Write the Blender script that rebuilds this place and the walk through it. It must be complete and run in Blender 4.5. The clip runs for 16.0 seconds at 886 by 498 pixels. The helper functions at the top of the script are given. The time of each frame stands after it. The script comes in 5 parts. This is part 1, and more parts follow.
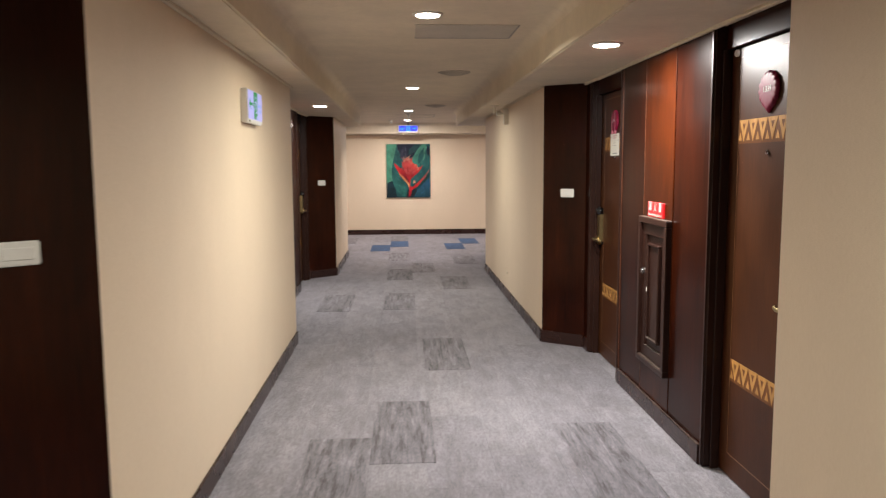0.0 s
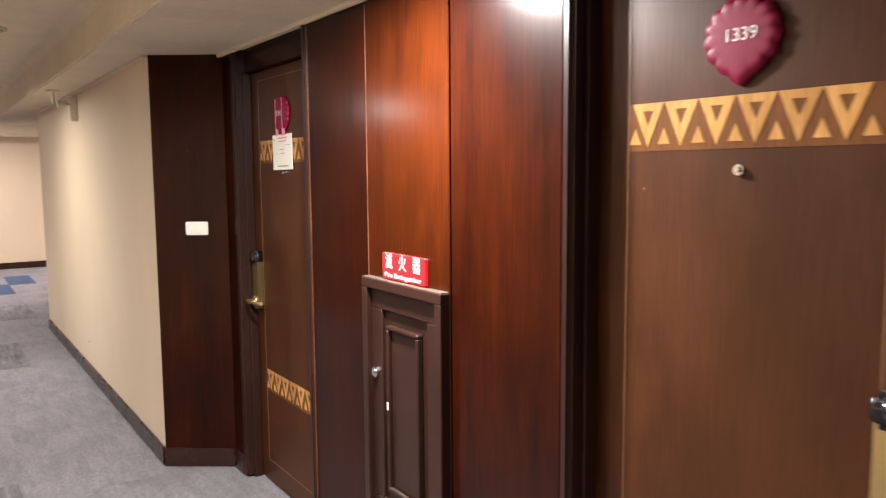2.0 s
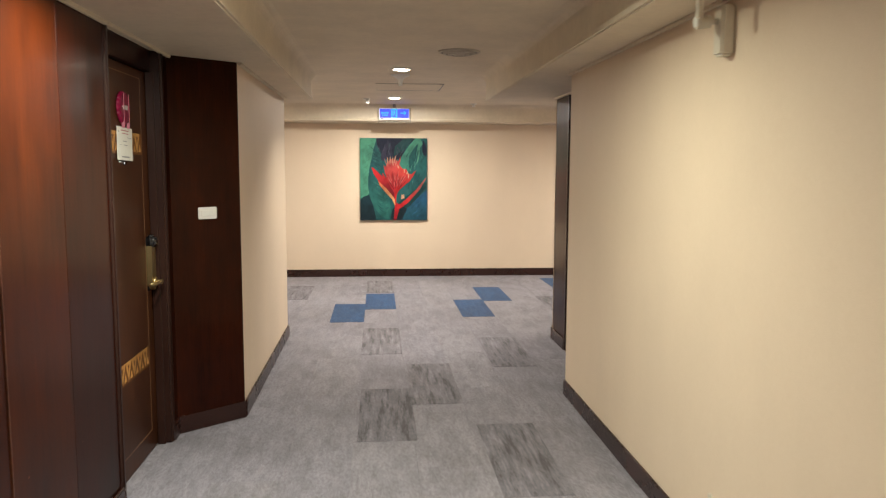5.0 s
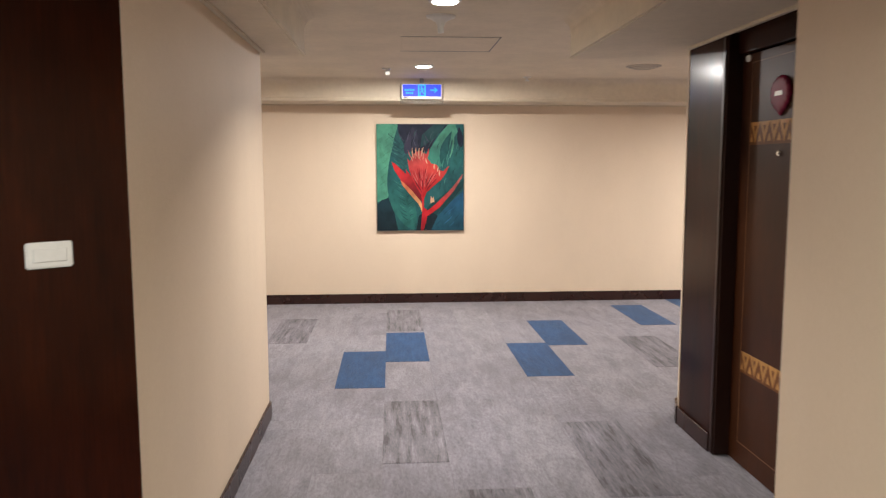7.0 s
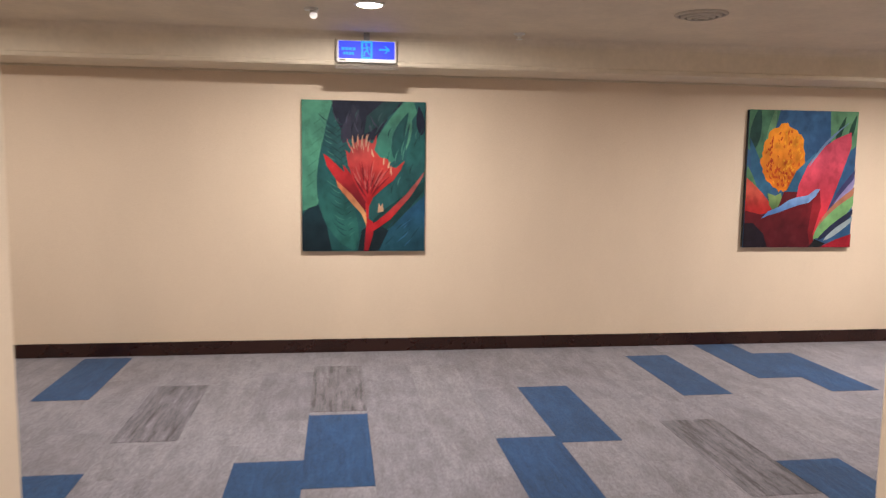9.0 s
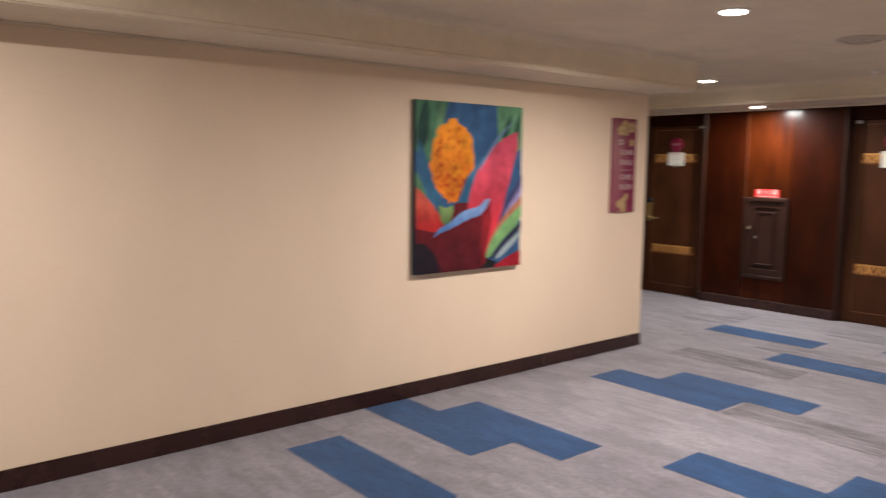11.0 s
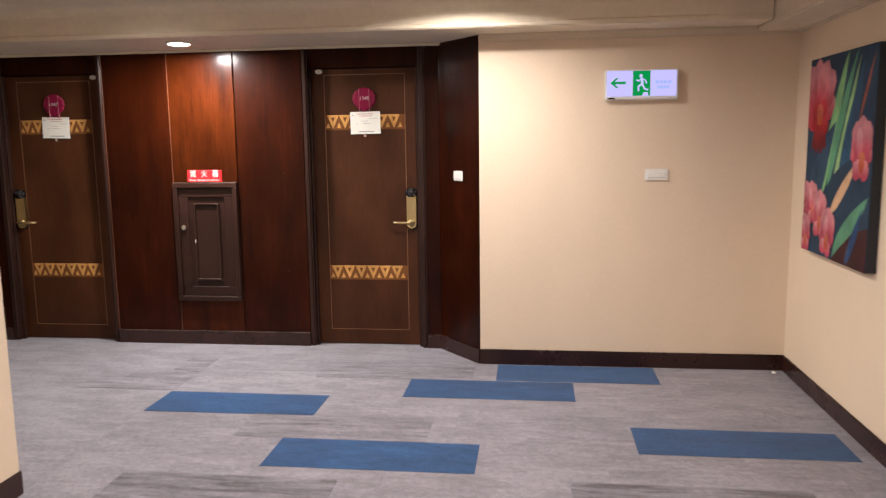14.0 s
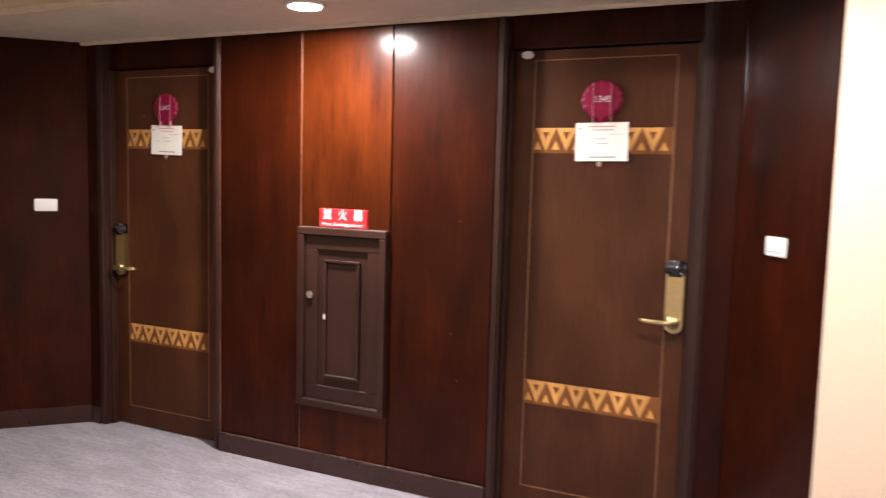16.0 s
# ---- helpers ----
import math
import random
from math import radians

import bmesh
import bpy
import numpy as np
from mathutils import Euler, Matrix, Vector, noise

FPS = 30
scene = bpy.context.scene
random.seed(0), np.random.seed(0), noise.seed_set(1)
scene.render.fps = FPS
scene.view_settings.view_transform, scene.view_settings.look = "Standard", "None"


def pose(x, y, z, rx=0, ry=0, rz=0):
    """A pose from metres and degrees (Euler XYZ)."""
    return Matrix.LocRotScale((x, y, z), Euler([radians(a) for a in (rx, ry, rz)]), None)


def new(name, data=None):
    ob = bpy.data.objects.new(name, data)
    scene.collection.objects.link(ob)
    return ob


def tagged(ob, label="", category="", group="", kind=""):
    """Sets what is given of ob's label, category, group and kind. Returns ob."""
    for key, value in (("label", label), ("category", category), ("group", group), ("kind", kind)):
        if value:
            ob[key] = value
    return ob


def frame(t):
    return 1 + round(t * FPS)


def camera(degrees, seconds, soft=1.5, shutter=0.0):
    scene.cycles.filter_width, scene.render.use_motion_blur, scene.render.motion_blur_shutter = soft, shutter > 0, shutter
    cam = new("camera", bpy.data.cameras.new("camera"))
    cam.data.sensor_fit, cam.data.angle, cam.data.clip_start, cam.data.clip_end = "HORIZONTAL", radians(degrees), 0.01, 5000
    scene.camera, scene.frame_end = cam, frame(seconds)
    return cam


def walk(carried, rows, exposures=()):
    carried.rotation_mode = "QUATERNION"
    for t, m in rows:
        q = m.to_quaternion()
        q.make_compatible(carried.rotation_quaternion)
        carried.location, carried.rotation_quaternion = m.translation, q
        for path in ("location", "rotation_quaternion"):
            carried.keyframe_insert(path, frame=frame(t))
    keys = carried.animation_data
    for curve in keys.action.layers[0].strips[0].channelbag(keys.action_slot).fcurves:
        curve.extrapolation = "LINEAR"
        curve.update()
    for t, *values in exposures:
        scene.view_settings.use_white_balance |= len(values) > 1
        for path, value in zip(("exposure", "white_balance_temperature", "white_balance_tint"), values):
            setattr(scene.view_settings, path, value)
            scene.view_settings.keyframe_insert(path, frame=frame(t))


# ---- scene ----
cam = camera(60.4, 16.0, soft=1.25, shutter=0.4)
# seconds, x, y, z, yaw, pitch, roll
ROWS = [
    (0, -0.005, 0.017, 1.489, -3.07, -6.37, 0.32),
    (0.5, 0.041, 0.566, 1.490, -7.72, -6.72, -0.01),
    (1, 0.078, 1.160, 1.503, -18.39, -6.42, -0.46),
    (1.5, 0.104, 1.697, 1.522, -28.43, -5.85, 0.93),
    (2, 0.184, 2.229, 1.534, -34.35, -5.91, 0.45),
    (2.5, 0.239, 2.768, 1.538, -36.41, -5.86, 0.79),
    (3, 0.294, 3.330, 1.491, -31.59, -5.60, 0.30),
    (3.5, 0.198, 3.958, 1.508, -21.41, -6.87, 1.05),
    (4, 0.105, 4.498, 1.508, -12.56, -6.87, 1.18),
    (4.5, -0.019, 5.087, 1.517, -5.80, -6.09, -0.37),
    (7, -0.177, 8.122, 1.479, -3.86, -6.27, 0.09),
    (7.5, -0.159, 8.717, 1.483, -4.01, -6.51, 0.82),
    (8, -0.135, 9.298, 1.452, -4.41, -6.49, 0.29),
    (10.3, 0.093, 11.810, 1.487, -23.15, -6.00, -0.30),
    (10.5, 0.127, 11.989, 1.501, -27.16, -5.97, -0.10),
    (11, 0.245, 12.424, 1.510, -39.86, -6.26, -0.70),
    (11.5, 0.434, 12.867, 1.505, -56.41, -6.17, -0.50),
    (12, 0.727, 13.176, 1.502, -67.64, -6.57, 1.10),
    (12.5, 1.141, 13.483, 1.499, -73.88, -6.95, 0.20),
    (13, 1.653, 13.723, 1.498, -81.51, -6.98, 0.90),
    (13.5, 2.206, 13.926, 1.510, -83.48, -7.53, 0.60),
    (14, 2.806, 14.063, 1.491, -83.13, -8.14, 0.75),
    (14.5, 3.423, 14.194, 1.455, -83.51, -7.73, 0.00),
    (15, 4.015, 14.286, 1.478, -80.77, -7.58, -0.40),
    (15.5, 4.511, 14.417, 1.450, -74.52, -6.00, -0.20),
    (16, 5.078, 14.514, 1.457, -64.82, -5.34, -1.50),
]
# seconds, stops, kelvin, tint
EXPOSURES = [(0.0, -0.15, 6500, 8), (0.5, -0.3, 6500, 8), (1.0, -0.1, 6500, 9), (1.5, 0.2, 6500, 10), (2.0, 0.4, 6500, 10), (3.0, 0.5, 6550, 8), (3.5, 0.48, 7000, 1), (4.0, 0.40, 6900, 1), (4.5, 0.2, 6800, 1),
             (7.0, 0.15, 6350, 6), (8.2, -0.02, 6400, 7), (10.5, -0.33, 6500, 10), (11.5, -0.15, 6500, 10), (12.5, -0.15, 6500, 9), (13.5, 0.05, 6500, 10), (14.5, 0.12, 6500, 10), (15.0, 0.1, 6500, 10), (15.5, 0.1, 6500, 12), (16.0, 0.53, 6600, 16)]
walk(cam, [(t, pose(x, y, z, 90 + pitch, roll, yaw)) for t, x, y, z, yaw, pitch, roll in ROWS], EXPOSURES)

# ---- light: recessed lamps, some added out of view; the world outside is dark ----
world = bpy.data.worlds.new("world")
scene.world = world
world.use_nodes = True
world.node_tree.nodes["Background"].inputs[0].default_value = (0.02, 0.018, 0.015, 1)
world.node_tree.nodes["Background"].inputs[1].default_value = 0.3

SOFFIT, SOFFIT_HALL, CEIL = 2.115, 2.148, 2.335
WARM, GREENISH, WHITE = (1.0, 0.905, 0.865), (1.0, 0.965, 0.82), (1.0, 0.95, 0.92)
POWER = 38.0
# x, y, z, share of the power, colour of each recessed lamp, unseen ones included
LAMPS = [
    # the first lamp is out of view, inferred from the lit wall near it
    (0.12, 0.5, CEIL, 0.70, GREENISH), (0.15, 4.45, CEIL, 0.80, GREENISH), (0.12, 8.6, CEIL, 0.52, GREENISH),
    (0.11, 12.2, CEIL, 0.62, WARM), (0.11, 14.83, CEIL, 1.7, WARM), (4.03, 14.6, CEIL, 2.3, WARM),
    # the last lamp of this row is added out of view
    (6.97, 14.48, CEIL, 0.85, WARM), (6.81, 16.43, CEIL, 0.15, WARM), (6.7, 19.4, CEIL, 0.05, WARM),
    (1.08, 4.08, SOFFIT, 1.95, WHITE), (-0.87, 8.29, SOFFIT, 1.1, WHITE), (7.72, 16.40, SOFFIT_HALL, 1.6, WHITE),
    # both of these lamps are added out of view
    (-0.87, 0.3, SOFFIT, 0.6, WHITE), (-2.6, 14.6, CEIL, 1.0, WARM),
]
for lx, ly, lz, watts, tint in LAMPS:
    data = bpy.data.lights.new("lamp_light", "AREA")
    data.shape, data.size = "DISK", 0.12
    data.energy, data.color, data.spread = POWER * watts, tint, radians(180 if lz < CEIL else 158 if ly < 10 else 126 if ly < 13 else 162 if lx > 6 else 166 if lx > 3 else 180)
    lamp = new("lamp_light", data)
    lamp.matrix_world = pose(lx, ly, lz - 0.022)

# ---- materials ----
def material(name, rough=0.6, metal=0.0, coat=0.0):
    m = bpy.data.materials.new(name)
    m.use_nodes = True
    b = m.node_tree.nodes["Principled BSDF"]
    b.inputs["Roughness"].default_value = rough
    b.inputs["Metallic"].default_value = metal
    b.inputs["Coat Weight"].default_value = coat
    b.inputs["Coat Roughness"].default_value = 0.12
    return m, m.node_tree, b


def node(tree, kind, **values):
    n = tree.nodes.new(kind)
    for key, value in values.items():
        n.inputs[key].default_value = value
    return n


def place(tree, scale, where="Position"):
    """Coordinates in metres, stretched by scale."""
    src = tree.nodes.new("ShaderNodeNewGeometry") if where == "Position" else tree.nodes.new("ShaderNodeTexCoord")
    mp = tree.nodes.new("ShaderNodeMapping")
    mp.inputs["Scale"].default_value = scale
    tree.links.new(src.outputs[where], mp.inputs["Vector"])
    return mp.outputs["Vector"]


def noise_tex(tree, vec, scale, detail=4.0, rough=0.55):
    n = node(tree, "ShaderNodeTexNoise", Scale=scale, Detail=detail, Roughness=rough)
    tree.links.new(vec, n.inputs["Vector"])
    return n.outputs["Fac"]


def ramp(tree, fac, stops):
    r = tree.nodes.new("ShaderNodeValToRGB")
    r.color_ramp.interpolation = "EASE"
    els = r.color_ramp.elements
    while len(els) < len(stops):
        els.new(0.5)
    for e, (p, c) in zip(els, stops):
        e.position, e.color = p, (*c, 1)
    tree.links.new(fac, r.inputs["Fac"])
    return r.outputs["Color"]


def blend(tree, a, b, fac, mode="MIX"):
    mx = tree.nodes.new("ShaderNodeMix")
    mx.data_type, mx.blend_type = "RGBA", mode
    for sock, v in ((mx.inputs[0], fac), (mx.inputs[6], a), (mx.inputs[7], b)):
        if isinstance(v, (int, float)):
            sock.default_value = v
        elif isinstance(v, tuple):
            sock.default_value = (*v, 1)
        else:
            tree.links.new(v, sock)
    return mx.outputs[2]


def bump(tree, bsdf, height, strength, dist=0.002):
    bp = node(tree, "ShaderNodeBump", Strength=strength, Distance=dist)
    tree.links.new(height, bp.inputs["Height"])
    tree.links.new(bp.outputs["Normal"], bsdf.inputs["Normal"])


def plain(name, colour, rough=0.5, metal=0.0, coat=0.0, vary=0.12, grain=60.0, relief=0.0):
    """A paint, metal or plastic with slight mottling and wear."""
    m, t, b = material(name, rough, metal, coat)
    p = place(t, (1, 1, 1))
    n1, n2 = noise_tex(t, p, 3.0), noise_tex(t, p, grain, 3.0)
    lo = tuple(c * (1 - vary) for c in colour)
    hi = tuple(min(1.0, c * (1 + vary)) for c in colour)
    c1 = ramp(t, n1, [(0.3, lo), (0.7, hi)])
    c2 = ramp(t, n2, [(0.3, (1 - vary,) * 3), (0.7, (1, 1, 1))])
    t.links.new(blend(t, c1, c2, 1.0, "MULTIPLY"), b.inputs["Base Color"])
    rr = node(t, "ShaderNodeMapRange")
    rr.inputs[3].default_value, rr.inputs[4].default_value = max(0.03, rough - 0.08), min(1, rough + 0.1)
    t.links.new(n1, rr.inputs[0])
    t.links.new(rr.outputs[0], b.inputs["Roughness"])
    if relief:
        bump(t, b, n2, relief, 0.001)
    return m


def wood(name, dark, light, rough, coat, along=(26, 26, 1.6), relief=0.05, sheen=0.15):
    """Stained veneer with upright grain, pores and a patchy polish."""
    m, t, b = material(name, rough, 0.0, coat)
    b.inputs["Specular IOR Level"].default_value = sheen
    b.inputs["Coat Roughness"].default_value = 0.19
    b.inputs["Coat IOR"].default_value = 1.30
    p = place(t, along)
    broad = noise_tex(t, place(t, (along[0] * 0.28, along[1] * 0.28, along[2] * 1.5)), 1.0, 7.0, 0.66)
    stripe = noise_tex(t, p, 1.2, 6.0, 0.68)
    figure = blend(t, broad, stripe, 0.3)
    pores = noise_tex(t, place(t, (160, 160, 4)), 1.6, 3.0)
    patch = noise_tex(t, place(t, (1, 1, 0.7)), 3.0, 5.0)
    c = ramp(t, figure, [(0.32, dark), (0.5, tuple((a + b2) / 2 for a, b2 in zip(dark, light))), (0.68, light)])
    c = blend(t, c, ramp(t, pores, [(0.35, (0.62, 0.6, 0.58)), (0.6, (1, 1, 1))]), 0.7, "MULTIPLY")
    c = blend(t, c, ramp(t, patch, [(0.3, (0.66, 0.62, 0.60)), (0.7, (1.18, 1.16, 1.10))]), 0.8, "MULTIPLY")
    oi = t.nodes.new("ShaderNodeObjectInfo")
    c = blend(t, c, ramp(t, oi.outputs["Random"], [(0.0, (0.85, 0.85, 0.85)), (1.0, (1.1, 1.1, 1.1))]), 0.7, "MULTIPLY")
    vor = node(t, "ShaderNodeTexVoronoi", Scale=5.0)
    t.links.new(place(t, (1, 1, 0.8)), vor.inputs["Vector"])
    chip = ramp(t, vor.outputs["Distance"], [(0.008, (1, 1, 1)), (0.016, (0, 0, 0))])
    c = blend(t, c, tuple(min(1.0, x * 4 + 0.05) for x in light), chip)
    t.links.new(c, b.inputs["Base Color"])
    rr = node(t, "ShaderNodeMapRange")
    rr.inputs[3].default_value, rr.inputs[4].default_value = rough - 0.06, rough + 0.12
    t.links.new(patch, rr.inputs[0])
    t.links.new(rr.outputs[0], b.inputs["Roughness"])
    # hand-rubbed lacquer: long shallow waves over the pores
    wave = noise_tex(t, place(t, (9, 9, 1.2)), 1.0, 2.0)
    low = node(t, "ShaderNodeBump", Strength=0.10, Distance=0.004)
    t.links.new(wave, low.inputs["Height"])
    fine = node(t, "ShaderNodeBump", Strength=relief, Distance=0.0006)
    t.links.new(pores, fine.inputs["Height"])
    t.links.new(low.outputs["Normal"], fine.inputs["Normal"])
    t.links.new(fine.outputs["Normal"], b.inputs["Normal"])
    t.links.new(fine.outputs["Normal"], b.inputs["Coat Normal"])
    return m


def wallcover(name, colour):
    """Woven vinyl wall covering: fine cross threads, faint drops and scuffs."""
    m, t, b = material(name, 0.62)
    b.inputs["Specular IOR Level"].default_value = 0.35
    thread = noise_tex(t, place(t, (90, 90, 700)), 1.0, 2.0)
    thread2 = noise_tex(t, place(t, (700, 700, 60)), 1.0, 2.0)
    cloud = noise_tex(t, place(t, (1, 1, 0.5)), 1.1, 4.0)
    lo = tuple(c * 0.93 for c in colour)
    c = ramp(t, cloud, [(0.3, lo), (0.7, colour)])
    c = blend(t, c, ramp(t, thread, [(0.3, (0.93, 0.92, 0.9)), (0.7, (1, 1, 1))]), 1.0, "MULTIPLY")
    c = blend(t, c, ramp(t, thread2, [(0.3, (0.95, 0.94, 0.92)), (0.7, (1, 1, 1))]), 1.0, "MULTIPLY")
    t.links.new(c, b.inputs["Base Color"])
    bump(t, b, thread, 0.12, 0.0008)
    return m


def carpet(name, dark, mid, light, streak):
    """Tufted loop pile with long flecks that run with the plank."""
    m, t, b = material(name, 0.95)
    b.inputs["Specular IOR Level"].default_value = 0.1
    b.inputs["Sheen Weight"].default_value = 0.15
    oi = t.nodes.new("ShaderNodeObjectInfo")
    geo = t.nodes.new("ShaderNodeNewGeometry")
    off = t.nodes.new("ShaderNodeVectorMath")
    off.operation = "MULTIPLY_ADD"
    off.inputs[1].default_value = (1, 1, 1)
    comb = t.nodes.new("ShaderNodeCombineXYZ")
    ml = t.nodes.new("ShaderNodeMath")
    ml.operation = "MULTIPLY"
    ml.inputs[1].default_value = 37.0
    t.links.new(oi.outputs["Random"], ml.inputs[0])
    for i in range(3):
        t.links.new(ml.outputs[0], comb.inputs[i])
    t.links.new(geo.outputs["Position"], off.inputs[0])
    t.links.new(comb.outputs[0], off.inputs[2])

    def at(scale):
        mp = t.nodes.new("ShaderNodeMapping")
        mp.inputs["Scale"].default_value = scale
        t.links.new(off.outputs[0], mp.inputs["Vector"])
        return mp.outputs["Vector"]
    lines = noise_tex(t, at((38, 5.5, 1) if streak < 0.9 else (30, 3.0, 1)), 1.0, 6.0, 0.7)
    blots = noise_tex(t, at((9, 3.0, 1)), 1.0, 4.0)
    tuft = noise_tex(t, at((260, 170, 1)), 1.0, 2.0)
    c = ramp(t, lines, [(0.34 + streak * 0.03, dark), (0.5, mid), (0.66, light)])
    c = blend(t, mid, c, min(1.0, 0.55 + streak * 0.45))
    fleck = noise_tex(t, at((75, 34, 1)), 1.0, 3.0)
    c = blend(t, c, ramp(t, fleck, [(0.34, (0.80, 0.80, 0.81)), (0.62, (1.05, 1.05, 1.05))]), 0.9, "MULTIPLY")
    soil = noise_tex(t, place(t, (1, 1, 1)), 1.3, 5.0)
    c = blend(t, c, ramp(t, soil, [(0.35, (0.88, 0.87, 0.86)), (0.6, (1.03, 1.03, 1.03))]), 0.8, "MULTIPLY")
    c = blend(t, c, ramp(t, blots, [(0.35, (0.84, 0.84, 0.84)), (0.65, (1.06, 1.06, 1.06))]), 0.9, "MULTIPLY")
    c = blend(t, c, ramp(t, tuft, [(0.3, (0.72, 0.72, 0.73)), (0.65, (1.05, 1.05, 1.05))]), 0.9, "MULTIPLY")
    c = blend(t, c, ramp(t, oi.outputs["Random"], [(0.0, (0.95, 0.95, 0.96)), (1.0, (1.03, 1.03, 1.02))]), 1.0, "MULTIPLY")
    t.links.new(c, b.inputs["Base Color"])
    bump(t, b, tuft, 0.5, 0.003)
    return m


def glow(name, colour, strength):
    m, t, b = material(name, 0.4)
    b.inputs["Base Color"].default_value = (*(c * 0.1 for c in colour), 1)
    b.inputs["Emission Color"].default_value = (*colour, 1)
    b.inputs["Emission Strength"].default_value = strength
    b.inputs["Specular IOR Level"].default_value = 0.12
    return m


def brushed(name, colour, top=None):
    """Oil paint on canvas: soft shading, brush drags and a light weave."""
    m, t, b = material(name, 0.62)
    b.inputs["Specular IOR Level"].default_value = 0.2
    shade = noise_tex(t, place(t, (5, 5, 5)), 1.0, 3.0)
    drag = noise_tex(t, place(t, (16, 16, 11)), 1.0, 5.0)
    weave = noise_tex(t, place(t, (900, 900, 900)), 1.0, 1.0)
    c = ramp(t, drag, [(0.3, tuple(x * 0.76 for x in colour)), (0.5, colour), (0.75, tuple(min(1, x * 1.16 + 0.003) for x in colour))])
    if top:
        # blended wet into wet from the foot of the stroke to its head
        sep = t.nodes.new("ShaderNodeSeparateXYZ")
        t.links.new(t.nodes.new("ShaderNodeTexCoord").outputs["Generated"], sep.inputs[0])
        c2 = ramp(t, drag, [(0.3, tuple(x * 0.75 for x in top)), (0.55, top), (0.8, tuple(min(1, x * 1.2 + 0.006) for x in top))])
        c = blend(t, c, c2, ramp(t, sep.outputs[2], [(0.15, (0, 0, 0)), (0.85, (1, 1, 1))]))
    c = blend(t, c, ramp(t, shade, [(0.32, (0.70, 0.70, 0.73)), (0.68, (1.08, 1.08, 1.06))]), 1.0, "MULTIPLY")
    t.links.new(c, b.inputs["Base Color"])
    bump(t, b, weave, 0.15, 0.0006)
    return m


WALL = wallcover("wall_covering", (0.81, 0.67, 0.515))
CEILING = plain("ceiling_paint", (0.72, 0.63, 0.49), 0.75, vary=0.05, grain=25, relief=0.05)
TRIM = plain("trim_paint", (0.68, 0.59, 0.45), 0.55, vary=0.06)
MAHOGANY = wood("polished_mahogany", (0.009, 0.0014, 0.0005), (0.040, 0.0068, 0.0012), 0.40, 0.52, (22, 22, 0.9), 0.05, 0.04)
MAHOGANY_MID = wood("polished_mahogany_light", (0.019, 0.0031, 0.0007), (0.068, 0.0135, 0.0020), 0.38, 0.55, (22, 22, 0.9), 0.05, 0.04)
VENEER = wood("door_veneer", (0.050, 0.0165, 0.0062), (0.075, 0.0258, 0.0098), 0.36, 0.0, (10, 10, 0.8), 0.03, 0.2)
PAINTED = plain("brown_paint", (0.027, 0.0110, 0.0078), 0.34, vary=0.14, grain=40, relief=0.06)
PAINTED.node_tree.nodes["Principled BSDF"].inputs["Specular IOR Level"].default_value = 0.28
DARK_EDGE = plain("dark_canvas_edge", (0.018, 0.020, 0.024), 0.7)
GAP = plain("dark_gap", (0.012, 0.008, 0.007), 0.8)
SKIRT = plain("skirting_brown", (0.028, 0.0092, 0.0064), 0.26, vary=0.15, grain=45, relief=0.05)
MAPLE = wood("inlay_maple", (0.48, 0.24, 0.070), (0.66, 0.37, 0.125), 0.35, 0.15, (10, 10, 3), 0.02)
WALNUT = wood("inlay_walnut", (0.15, 0.056, 0.017), (0.22, 0.090, 0.029), 0.35, 0.15, (10, 10, 3), 0.02)
LINE = plain("inlay_line", (0.20, 0.095, 0.04), 0.4)
BRASS = plain("satin_brass", (0.52, 0.41, 0.20), 0.34, 1.0, vary=0.1, grain=90)
CHROME = plain("chrome", (0.75, 0.75, 0.74), 0.15, 1.0, vary=0.05)
BLACK = plain("black_plastic", (0.010, 0.010, 0.011), 0.12, 0.0, 0.6)
# paler than the brown paint: edge highlights put into the colour
EDGE_SHINE = plain("edge_shine_paint", (0.095, 0.068, 0.055), 0.45, vary=0.5, grain=35)
WORN = plain("worn_edge_wood", (0.11, 0.036, 0.016), 0.35, vary=0.4, grain=90)
# grey of small fittings, also of the shade strips round the ceiling panels
SHADOWGREY = plain("grey_metal_and_shade", (0.25, 0.24, 0.22), 0.5)
WHITE_PLASTIC = plain("white_plastic", (0.78, 0.77, 0.73), 0.32, vary=0.04)
IVORY = plain("ivory_plastic", (0.66, 0.60, 0.49), 0.4, vary=0.06)
VENT = plain("vent_grey", (0.52, 0.47, 0.39), 0.55, vary=0.08)
MAGENTA = plain("magenta_lacquer", (0.19, 0.0035, 0.034), 0.42, 0.0, 0.0, vary=0.12, grain=30)
MAGENTA.node_tree.nodes["Principled BSDF"].inputs["Specular IOR Level"].default_value = 0.25
BOARD = plain("magenta_board", (0.19, 0.005, 0.050), 0.5, 0.0, 1.0, vary=0.08)
BOARD.node_tree.nodes["Principled BSDF"].inputs["Coat Roughness"].default_value = 0.05
SILVER = plain("silver_print", (0.62, 0.58, 0.56), 0.35, 0.3)
GOLD_PRINT = plain("gold_print", (0.50, 0.36, 0.17), 0.4, 0.2)
PAPER = plain("paper", (0.76, 0.75, 0.68), 0.55, vary=0.04)
INK = plain("ink_grey", (0.30, 0.30, 0.30), 0.6)
INK_RED = plain("ink_pink", (0.55, 0.25, 0.27), 0.6)
CORD = plain("cord", (0.42, 0.13, 0.17), 0.6)
RED_SIGN = plain("red_sign", (0.72, 0.012, 0.018), 0.35, 0.0, 0.2, vary=0.05)
LAMP_GLOW = glow("lamp_diffuser", (1.0, 0.92, 0.80), 30.0)
SIGN_GLOW = glow("sign_face", (0.55, 0.52, 1.0), 0.95)
